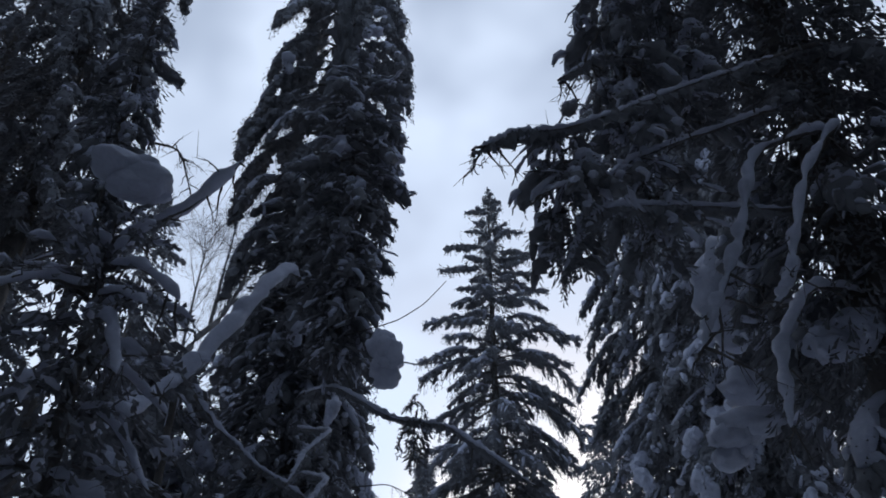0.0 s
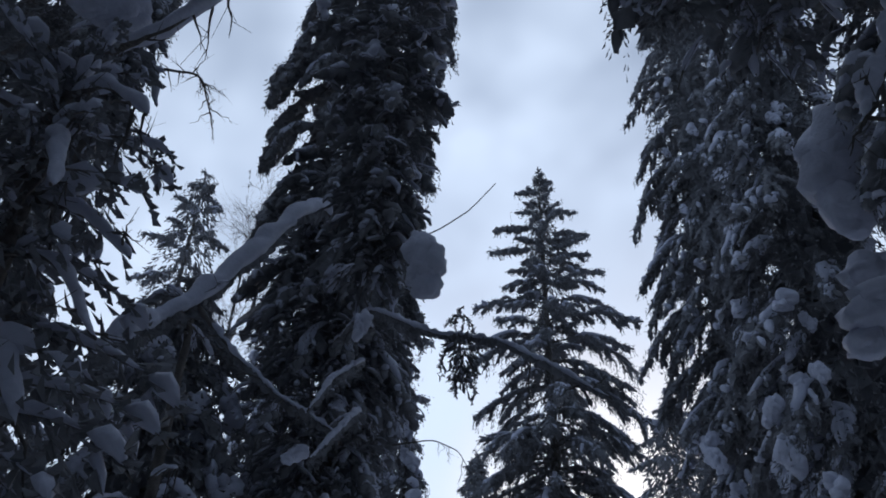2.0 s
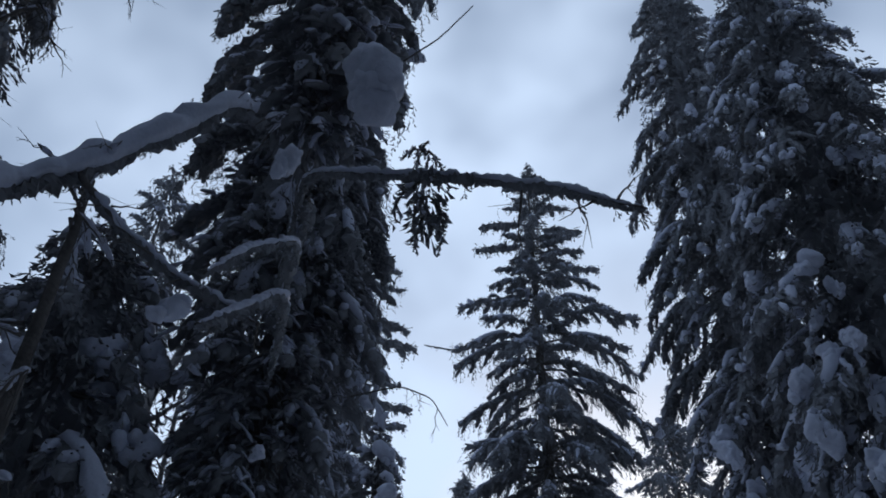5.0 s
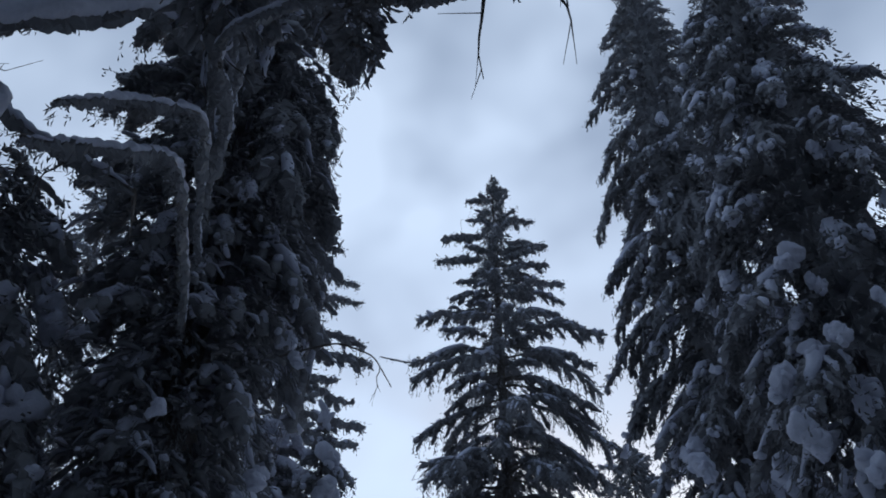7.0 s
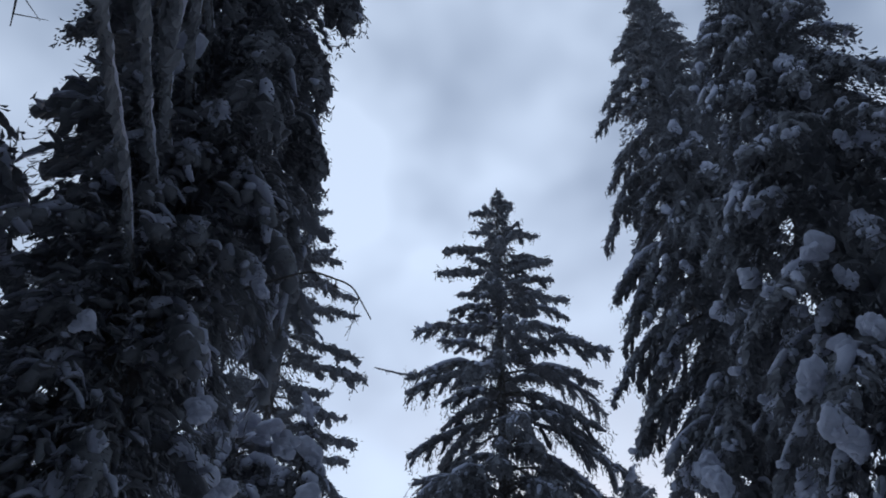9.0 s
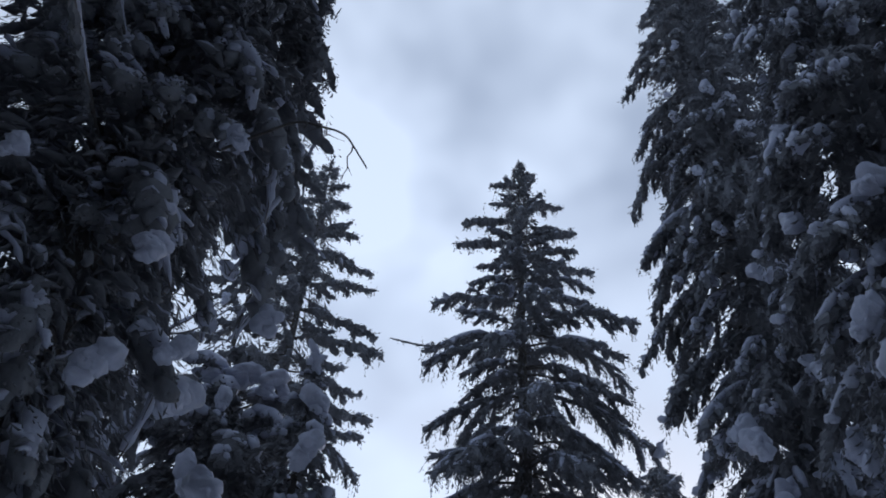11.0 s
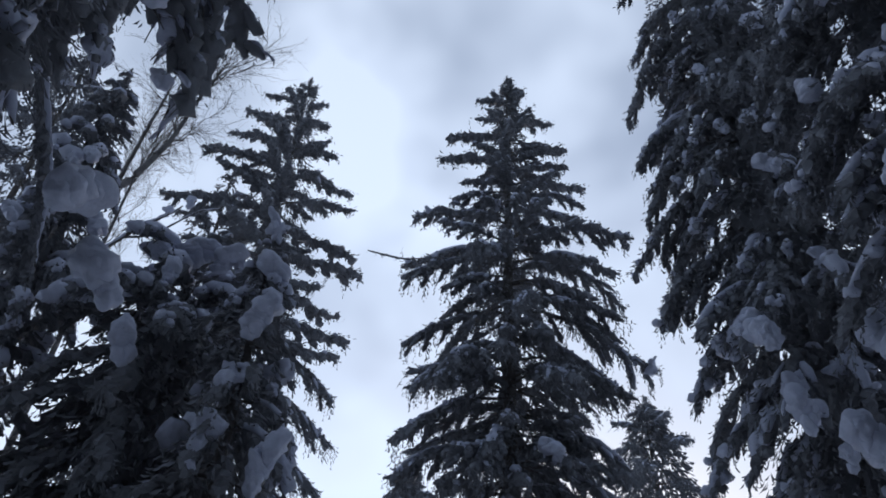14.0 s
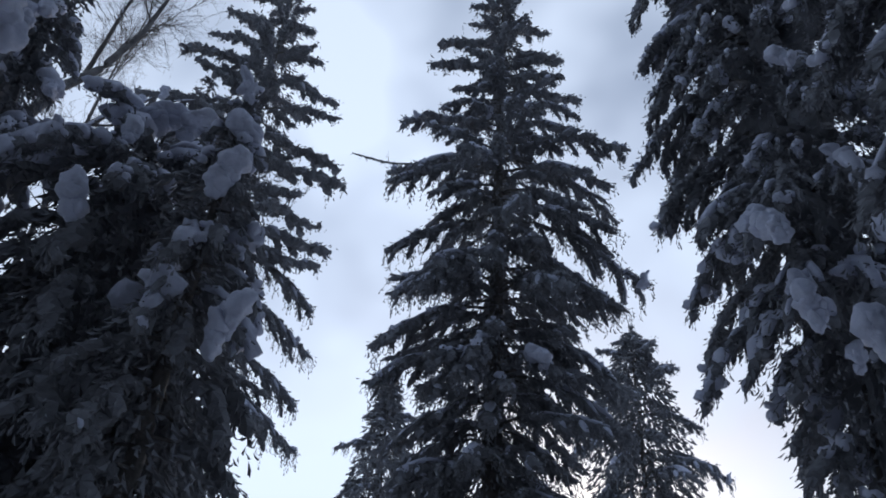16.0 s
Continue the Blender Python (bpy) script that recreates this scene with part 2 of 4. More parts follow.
def limb(length, bends, seed, gap, sprig, hang, snow, spread=0.2, bank=0.07, bare=0.0, thick=1.0, fat=1.5, strokes=0.3, pillows=0.0, droop=0.18, every=0.36, cord=0.0, lump=(0.09, 0.19), level=2):
    """Meshes of one limb: wood, needles, snow. gap: metres between branchlets; sprig: length of a needle sprig; hang: share of
    branchlets that hang straight down; snow: share of the limb that carries a bank of snow; strokes: share of branchlets that do."""
    rs = np.random.RandomState(seed)
    wood, green, white = Geo(), Geo(), Geo()
    pts = curve_path(length, bends, 0.10, rs)
    r0 = (0.010 + 0.010 * length) * thick
    tube(wood, pts, np.linspace(r0, 0.004, len(pts)), 4)
    P, D, L, W = [], [], [], []

    def sprigs(pos, dirs):
        m = len(pos)
        P.append(pos)
        D.append(dirs)
        L.append(sprig * rs.uniform(0.6, 1.3, m))
        W.append(sprig * fat * rs.uniform(0.12, 0.2, m))

    s = bare + 0.03
    side = 1
    while s < 1.0:
        p, d = at_path(pts, s)
        d = d / np.linalg.norm(d)
        env = (1 - s) ** 0.45 * min(1.0, (s - bare) * 4 + 0.3)
        bl = max(0.09, spread * length * env * rs.uniform(0.5, 1.2))
        if rs.rand() < hang:
            bd = np.array([d[0] * 0.2 + rs.normal(0, 0.12), rs.normal(0, 0.16) + side * 0.15, -1.0])
            bl = min(bl * 1.05 + 0.05, 0.6)
        else:
            bd = np.array([d[0] * 0.8, d[1] + side * rs.uniform(0.5, 1.0), d[2] - rs.uniform(0.05, 0.5)])
        side = -side
        bd = bd / np.linalg.norm(bd)
        t = np.linspace(0, 1, 4)
        bp = p + np.outer(t, bd) * bl
        bp[:, 2] -= droop * bl * t ** 2
        bp[1:] += rs.normal(0, 0.012, (3, 3))
        if cord:
            tube(wood, bp, np.linspace(cord, cord * 0.35, 4), 3)
        elif bl > 0.3:
            tube(wood, bp[[0, 3]], np.array((0.006, 0.002)) * thick, 3)
        m = max(3, int(bl / (sprig * every)))
        q = np.sort(rs.rand(m))
        pos = p + np.outer(q, bd) * bl
        pos[:, 2] -= droop * bl * q ** 2
        sprigs(pos, bd * 0.9 + rs.normal(0, 0.36, (m, 3)) + np.array([0, 0, -0.3]))
        if rs.rand() < strokes and bl > 0.13:
            ridge(white, bp, 0.05, 0.95, rs.uniform(0.25, 0.6) * bank, rs.rand() * 60, 0.8, 4, 2.4)
        s += gap / length * rs.uniform(0.6, 1.4)
    m = max(8, int(length * (1 - bare) / (sprig * 0.22)))
    pos = np.array([at_path(pts, x)[0] for x in bare + (1 - bare) * rs.rand(m)])
    sprigs(pos, np.array([0.6, 0, -0.15]) + rs.normal(0, 0.6, (m, 3)))
    spindles(green, np.concatenate(P), np.concatenate(D), np.concatenate(L), np.concatenate(W))
    s = 0.05 + 0.15 * rs.rand()
    while snow and s < 0.93:
        e = min(0.99, s + rs.uniform(0.2, 0.6) * snow)
        if e - s > 0.06:
            ridge(white, pts, s, e, bank * rs.uniform(0.7, 1.25) * (0.55 + 0.45 * min(1, length / 1.5)), rs.rand() * 60)
        s = e + rs.uniform(0.02, 0.5) * (1 - snow) + 0.01
    k = rs.poisson(pillows * length) if pillows else 0
    for _ in range(k):
        p, d = at_path(pts, rs.uniform(0.3, 0.98))
        w = rs.uniform(*lump)
        heap(white, p + np.array([0, rs.normal(0, 0.05), w * 0.35]), np.array([d[0], d[1], d[2] * 0.7]), (w * rs.uniform(1.0, 1.7), w, w * rs.uniform(0.7, 1.0)), level, 0.24, rs.rand() * 90, 0.6)
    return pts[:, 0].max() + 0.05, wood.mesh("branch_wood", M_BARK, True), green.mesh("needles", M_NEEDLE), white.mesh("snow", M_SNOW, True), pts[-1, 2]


def mat_limb(length, bends, seed, rope, gap=0.17, spread=0.30, sprig=0.10, tassel=0.22, hang=1.0, coat=0.6, cover=0.9, deep=0.62, fat=0.85, every=0.3, pillows=0.0, lump=(0.10, 0.2), bare=0.22, droop=0.35, cord=0, body=0.75):
    """Meshes of a densely needled limb: ropes of foliage along the limb and its side shoots, hanging tassels under them and slabs of snow on top.
    rope: half width of the ropes; hang: tassels for each 0.12 m; coat: share of the ropes that carry snow; cover: its width against the rope."""
    rs = np.random.RandomState(seed)
    wood, green, white = Geo(), Geo(), Geo()
    pts = curve_path(length, bends, 0.10, rs)
    tube(wood, pts, np.linspace(0.010 + 0.010 * length, 0.005, len(pts)), 5)
    grow = 0.55 + 0.45 * min(1.0, length / 1.8)
    ropes = [(pts, bare, 1.0, rope * grow)]
    s, side = bare + 0.02, 1
    while s < 0.97:
        p, d = at_path(pts, s)
        d = d / np.linalg.norm(d)
        env = (1 - s) ** 0.5 * min(1.0, (s - bare) * 3 + 0.45)
        bl = min(1.2, max(0.14, spread * length * env * rs.uniform(0.5, 1.25)))
        e = np.array([d[0] * 0.85, d[1] + side * rs.uniform(0.45, 1.0), d[2] - rs.uniform(0.0, 0.35)])
        e /= np.linalg.norm(e)
        u = np.linspace(0, 1, 5)
        bp = p + np.outer(u, e) * bl
        bp[:, 2] -= droop * bl * u ** 2
        bp[1:] += rs.normal(0, 0.02 * bl, (4, 3))
        tube(wood, bp[[0, 2, 4]], (0.008, 0.005, 0.003), 3)
        ropes.append((bp, 0.12, 1.0, rope * grow * rs.uniform(0.5, 0.85)))
        side = -side
        s += gap / length * rs.uniform(0.6, 1.4)
    P, D, L = [], [], []
    for q, s0, s1, w in ropes:
        total = np.linalg.norm(np.diff(q, axis=0), axis=1).sum() * (s1 - s0)
        plume(green, q - np.array((0, 0, 0.25 * w)), s0, s1, w, rs.rand() * 70, body, 6 if not cord else 7, max(0.06, 0.45 * w) if not cord else 0.055)
        m = max(5, int(total / (sprig * every)))
        for x in rs.rand(m):
            p, d = at_path(q, s0 + (s1 - s0) * x)
            d = d / (np.linalg.norm(d) + 1e-9)
            o = rs.normal(0, 1, 3)
            o /= np.linalg.norm(o)
            P.append(p + o * w * 0.72 * np.array((1, 1, 0.75)))
            D.append(d * 0.75 + o * 0.75 + np.array((0, 0, -0.3)))
            L.append(sprig * rs.uniform(0.6, 1.2))
        for _ in range(rs.poisson(hang * total / 0.12)):
            p, d = at_path(q, s0 + (s1 - s0) * rs.rand())
            tl = tassel * rs.uniform(0.3, 1.25)
            o = rs.normal(0, w * 0.55, 2)
            for x in np.arange(0.0, tl, sprig * 0.6):
                P.append(p + np.array([o[0] + rs.normal(0, 0.012), o[1] + rs.normal(0, 0.012), -x - 0.2 * w]))
                D.append(np.array([d[0] * 0.3, 0, -1.0]) + rs.normal(0, 0.3, 3))
                L.append(sprig * rs.uniform(0.6, 1.2))
        if rs.rand() < coat:
            a = s0 + (s1 - s0) * rs.uniform(0.0, 0.35)
            e = a + (s1 - a) * rs.uniform(0.6, 1.0)
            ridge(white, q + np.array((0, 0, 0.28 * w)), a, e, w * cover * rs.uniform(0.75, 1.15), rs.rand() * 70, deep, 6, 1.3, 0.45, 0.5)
        if cord:
            for _ in range(rs.poisson(cord * total)):
                p, d = at_path(q, s0 + (s1 - s0) * rs.rand())
                e = np.array((rs.normal(0.2, 0.5), rs.choice((-1, 1)) * rs.uniform(0.3, 1.0), rs.normal(-0.25, 0.4)))
                tl = rs.uniform(0.12, 0.36)
                u = np.linspace(0, 1, 6)
                c = p + np.outer(u, e / np.linalg.norm(e)) * tl + np.outer(u ** 2, (0, 0, -0.55 * tl)) + np.cumsum(rs.normal(0, 0.014, (6, 3)), 0)
                tube(wood, c, np.linspace(0.011, 0.005, 6), 3)
                ridge(white, c, 0.0, rs.uniform(0.6, 1.0), rs.uniform(0.024, 0.046), rs.rand() * 70, 0.9, 5, 1.2, 0.55, 0.5)
    m = len(P)
    L = np.array(L)
    spindles(green, np.array(P), np.array(D), L, L * fat * rs.uniform(0.13, 0.22, m))
    for _ in range(rs.poisson(pillows * length) if pillows else 0):
        p, d = at_path(pts, rs.uniform(0.4, 0.98))
        w = rs.uniform(*lump)
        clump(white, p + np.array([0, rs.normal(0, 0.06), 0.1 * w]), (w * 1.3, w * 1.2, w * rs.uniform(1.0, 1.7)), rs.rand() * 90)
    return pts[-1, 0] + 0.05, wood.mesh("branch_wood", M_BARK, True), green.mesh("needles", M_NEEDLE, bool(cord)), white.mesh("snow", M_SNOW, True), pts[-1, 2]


LENGTHS = (0.45, 0.9, 1.6, 2.5, 3.6)
KITS = {}


def kit(name, variants, grow=mat_limb, **k):
    """Limbs of one habit, in five lengths with some variants of each."""
    KITS[name] = [grow(ln, seed=sum(map(ord, name)) * 31 + i * 17 + j, **k) for i, ln in enumerate(LENGTHS) for j in range(variants)]


kit("open", 5, bends=(10, 0, -24, -16), rope=0.14, sprig=0.12, tassel=0.24, hang=1.2, coat=0.65, cover=0.95, deep=0.7, gap=0.21, spread=0.33, pillows=0.25, lump=(0.08, 0.14))
kit("paw", 5, bends=(14, 2, -12, 2), rope=0.175, sprig=0.12, gap=0.21, tassel=0.2, hang=1.1, coat=0.25, cover=0.8, spread=0.30)
kit("low", 5, bends=(2, -24, -42, -30), rope=0.125, sprig=0.11, gap=0.22, tassel=0.38, hang=1.3, coat=0.65, cover=1.0, spread=0.34, pillows=0.35, lump=(0.09, 0.16))
kit("dark", 5, bends=(-6, -32, -56, -60), rope=0.135, sprig=0.11, gap=0.25, tassel=0.26, hang=1.0, coat=0.22, cover=0.9)
kit("loaded", 5, bends=(-6, -34, -60, -68), rope=0.135, sprig=0.11, gap=0.25, tassel=0.26, hang=0.9, coat=0.44, cover=1.15, deep=0.85, pillows=0.7, lump=(0.09, 0.2))
kit("heavy", 5, bends=(-6, -34, -62, -72), rope=0.135, sprig=0.11, gap=0.25, tassel=0.24, hang=0.8, coat=0.45, cover=1.3, deep=0.9, pillows=0.8, lump=(0.1, 0.22))
kit("capped", 5, bends=(16, -14, -52, -70), rope=0.15, sprig=0.10, gap=0.2, tassel=0.22, hang=1.0, coat=0.9, cover=1.4, deep=0.85, pillows=0.35, lump=(0.1, 0.16))
kit("ragged", 5, bends=(0, -30, -55, -64), rope=0.14, sprig=0.06, gap=0.22, tassel=0.16, hang=0.8, coat=0.7, cover=0.85, deep=0.75, cord=4.5, fat=0.7, every=0.26, pillows=0.5, lump=(0.05, 0.11))
kit("drape", 5, bends=(5, -35, -72, -84), rope=0.15, sprig=0.08, gap=0.19, tassel=0.32, hang=1.5, coat=0.4, cover=0.85, deep=0.6, fat=0.8, pillows=0.35, lump=(0.07, 0.15))
kit("draped", 4, limb, bends=(-20, -55, -78, -84), gap=0.085, sprig=0.065, hang=0.4, snow=0.9, spread=0.15, bank=0.042, strokes=0.6, thick=1.3, fat=1.2, every=0.5, cord=0.011)
kit("bare", 4, limb, bends=(5, -18, -30, -50), gap=0.16, sprig=0.08, hang=0.3, snow=0.95, spread=0.22, bank=0.085, strokes=0.25, every=2.5)


def stem(parent, h, r, lean, mat, seed, top=0.012, sides=10):
    rs = np.random.RandomState(seed)
    g = Geo()
    n = 24
    t = np.linspace(0, 1, n)
    pts = np.stack([lean[0] * t + np.cumsum(rs.normal(0, 0.006, n)), lean[1] * t + np.cumsum(rs.normal(0, 0.006, n)), t * (h + 0.4) - 0.4], 1)
    rad = top + (r - top) * (1 - t) ** 0.85 + r * 0.35 * np.exp(-t * 18)
    tube(g, pts, rad, sides)
    link("trunk", g.mesh("trunk", mat, True), parent)
    return pts


def spruce(label, at, h, shape, count, habit, seed, r=0.2, lean=(0, 0), whorl=0.0, spread=(0.68, 1.08), group="spruces of the forest", lift=30, thin=0.0, core=0, core_low=None, tuft=0.24, fill=0.62, slim=1.0, solid=0.0, tufts=0, host=None, arms=()):
    """A conifer: a trunk, and limbs whose reach follows shape, pairs of (height, reach) from the lowest limb up.
    habit: pairs of (height from which it holds, kit); whorl: metres between tiers (0: none); thin: height below which most limbs have died off;
    core: number of tufts that fill the inside of a dense crown, of the size tuft, out to the share fill of the reach, from the height core_low up; slim: their width against the usual;
    tufts: number of thick drooping shoots, some under snow, that close the crown;
    arms: single long limbs as (height of the tip, reach, bearing in degrees), of the habit that holds there;
    host: a tree that bears these limbs on long side boughs, in place of a trunk of their own."""
    rs = np.random.RandomState(seed)
    if host:
        root = host
        o = root.matrix_basis.translation
        pts = np.stack([np.full(24, at[0] - o[0]), np.full(24, at[1] - o[1]), np.linspace(-0.4, h, 24)], 1)
    else:
        root = tagged(new("spruce_tree"), label, "tree", group)
        root.matrix_basis = pose(at[0], at[1], 0)
        pts = stem(root, h, r, lean, M_BARK, seed)
    zs, reach = zip(*shape)
    low = zs[0]
    def grow(z, ln, az, up, tip=False):
        fam = KITS[[k for b, k in habit if z >= b][-1]]
        near = sorted(fam, key=lambda q: abs(math.log(q[0] / ln)))[: max(2, len(fam) // 6)]
        base, wood, green, white, fall = near[rs.randint(len(near))]
        sc = min(ln / base, 1.3)
        if tip:
            z = min(z - fall * sc, h - 0.1)
        t = np.clip((z + 0.4) / (h + 0.4), 0, 1)
        c = [np.interp(t, np.linspace(0, 1, len(pts)), pts[:, k]) for k in range(2)]
        b = link("branch", wood, root, pose(c[0], c[1], z, rs.normal(0, 6), up, az) @ Matrix.Diagonal((sc, sc, sc, 1)))
        tagged(link("needles", green, b), kind="stuff")
        if len(white.vertices):
            tagged(link("snow", white, b), kind="stuff")

    for i in range(count):
        f = (i + rs.rand()) / count
        z = low + (h - low) * f
        if whorl:
            z = low + round((z - low) / whorl) * whorl + rs.normal(0, whorl * 0.10)
        z = min(z, h - 0.06)
        az = i * 137.5 + rs.uniform(-35, 35)
        if z < thin and i % 3:
            continue
        grow(z, max(0.14, np.interp(z, zs, reach) * rs.uniform(*spread)), az, -lift * max(0.0, f - 0.75) / 0.25 + rs.normal(0, 6))
    for z, ln, az in arms:
        grow(z, ln, az, 0.0, True)
    if core:
        g = Geo()
        z = (core_low or low) + (h - 0.3 - (core_low or low)) * rs.rand(core) ** 1.15
        rad = np.interp(z, zs, reach) * fill * np.sqrt(rs.rand(core))
        a = rs.rand(core) * 2 * np.pi
        c = np.stack([np.interp((z + 0.4) / (h + 0.4), np.linspace(0, 1, len(pts)), pts[:, k]) for k in range(2)], 1)
        p = np.stack([c[:, 0] + rad * np.cos(a), c[:, 1] + rad * np.sin(a), z - 0.5 * rad], 1)
        d = np.stack([np.cos(a), np.sin(a), np.full(core, -1.3)], 1) + rs.normal(0, 0.45, (core, 3))
        spindles(g, p, d, tuft * rs.uniform(0.6, 1.4, core), tuft * slim * rs.uniform(0.10, 0.22, core))
        tagged(link("inner_needles", g.mesh("needles", M_NEEDLE), root), kind="stuff")
    if tufts:
        g, white = Geo(), Geo()
        lo = core_low or low
        for _ in range(tufts):
            z = lo + (h - 0.2 - lo) * rs.rand()
            a = rs.rand() * 2 * math.pi
            rad = np.interp(z, zs, reach) * rs.uniform(0.3, 0.74)
            c = [np.interp((z + 0.4) / (h + 0.4), np.linspace(0, 1, len(pts)), pts[:, k]) for k in range(2)]
            p = np.array((c[0] + rad * math.cos(a), c[1] + rad * math.sin(a), z - 0.35 * rad))
            b = a + rs.normal(0, 1.3)
            e = np.array((math.cos(b), math.sin(b), rs.uniform(-0.8, 0.35)))
            ln, w = rs.uniform(0.10, 0.28), rs.uniform(0.028, 0.06)
            u = np.linspace(0, 1, 5)
            q = p + np.outer(u, e) * ln * 0.8 + np.outer(u ** 2, (0, 0, -0.3 * ln)) + np.cumsum(rs.normal(0, 0.016, (5, 3)), 0)
            ridge(g, q, 0.0, 1.0, w, rs.rand() * 70, 0.8, 5, 1.3, 0.4)
            if rs.rand() < 0.55:
                ridge(white, q + np.array((0, 0, 0.35 * w)), rs.uniform(0, 0.4), 1.0, w * rs.uniform(0.6, 1.1), rs.rand() * 70, 0.8, 5, 1.3, 0.5, 0.5)
        tagged(link("inner_needles", g.mesh("inner_needles", M_NEEDLE, True), root), kind="stuff")
        tagged(link("snow", white.mesh("snow", M_SNOW, True), root), kind="stuff")
    if solid:
        g = Geo()
        hs = np.arange(zs[0] + 0.6, h - 0.8, 0.16)
        sd = 28
        ring = []
        for z in hs:
            c = [np.interp((z + 0.4) / (h + 0.4), np.linspace(0, 1, len(pts)), pts[:, k]) for k in range(2)]
            for k in range(sd):
                a = 2 * math.pi * k / sd
                o = Vector((math.cos(a) * 1.6, math.sin(a) * 1.6, z * 1.1))
                q = np.interp(z, zs, reach) * solid * max(0.2, 0.85 + 0.7 * noise.noise(o + Vector((seed, 0, 0))) + 0.5 * noise.noise(o * 2.7) + 0.4 * noise.noise(o * 6.5))
                ring.append((c[0] + q * math.cos(a), c[1] + q * math.sin(a), z + 0.12 * noise.noise(o * 4.0)))
        n = len(hs)
        g.add(ring, [(i * sd + k, i * sd + (k + 1) % sd, (i + 1) * sd + (k + 1) % sd, (i + 1) * sd + k) for i in range(n - 1) for k in range(sd)]
              + [tuple(range(sd))[::-1], tuple((n - 1) * sd + k for k in range(sd))])
        tagged(link("inner_needles", g.mesh("inner_needles", M_NEEDLE), root), kind="stuff")
    if host:
        return root
    g = Geo()
    m = 70
    p = np.array([[pts[-1, 0], pts[-1, 1], h - 0.6]] * m) + np.outer(rs.rand(m), (0, 0, 0.6))
    spindles(g, p, rs.normal(0, 0.6, (m, 3)) + np.array([0, 0, 0.5]), rs.uniform(0.08, 0.16, m), rs.uniform(0.012, 0.022, m))
    tagged(link("leader", g.mesh("leader", M_NEEDLE), root), kind="stuff")
    return root


def pillow(root, at, size, seed, lumps=3):
    """Slumped snow caught on a tree, heaps that have run into one another down a bough: at is in the world; size is its (half width, half depth, half height)."""
    rs = np.random.RandomState(int(seed * 37 + 11))
    g = Geo()
    n = 4 + lumps
    size = np.array(size) * 0.84
    p = np.array((0.0, 0.0, 0.55))
    way = rs.rand() * 2 * math.pi
    for k in range(n):
        r = rs.uniform(0.48, 0.72) * (1.0 - 0.4 * k / n)
        e = np.array((math.cos(way), math.sin(way), rs.uniform(-0.45, 0.1)))
        heap(g, p * np.array(size), e * np.array(size), (r * size[0] * rs.uniform(0.9, 1.35), r * size[1], r * size[2] * rs.uniform(0.75, 1.0)), 3, 0.26, rs.rand() * 90, 0.75)
        way += rs.normal(0, 1.2)
        p = np.clip(p + np.array((math.cos(way) * 0.24, math.sin(way) * 0.24, -1.0 / n * rs.uniform(0.7, 1.3))), -0.75, 0.75)
    base = root.matrix_basis.translation
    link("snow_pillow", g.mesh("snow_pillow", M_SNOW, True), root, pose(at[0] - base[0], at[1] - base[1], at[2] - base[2]))


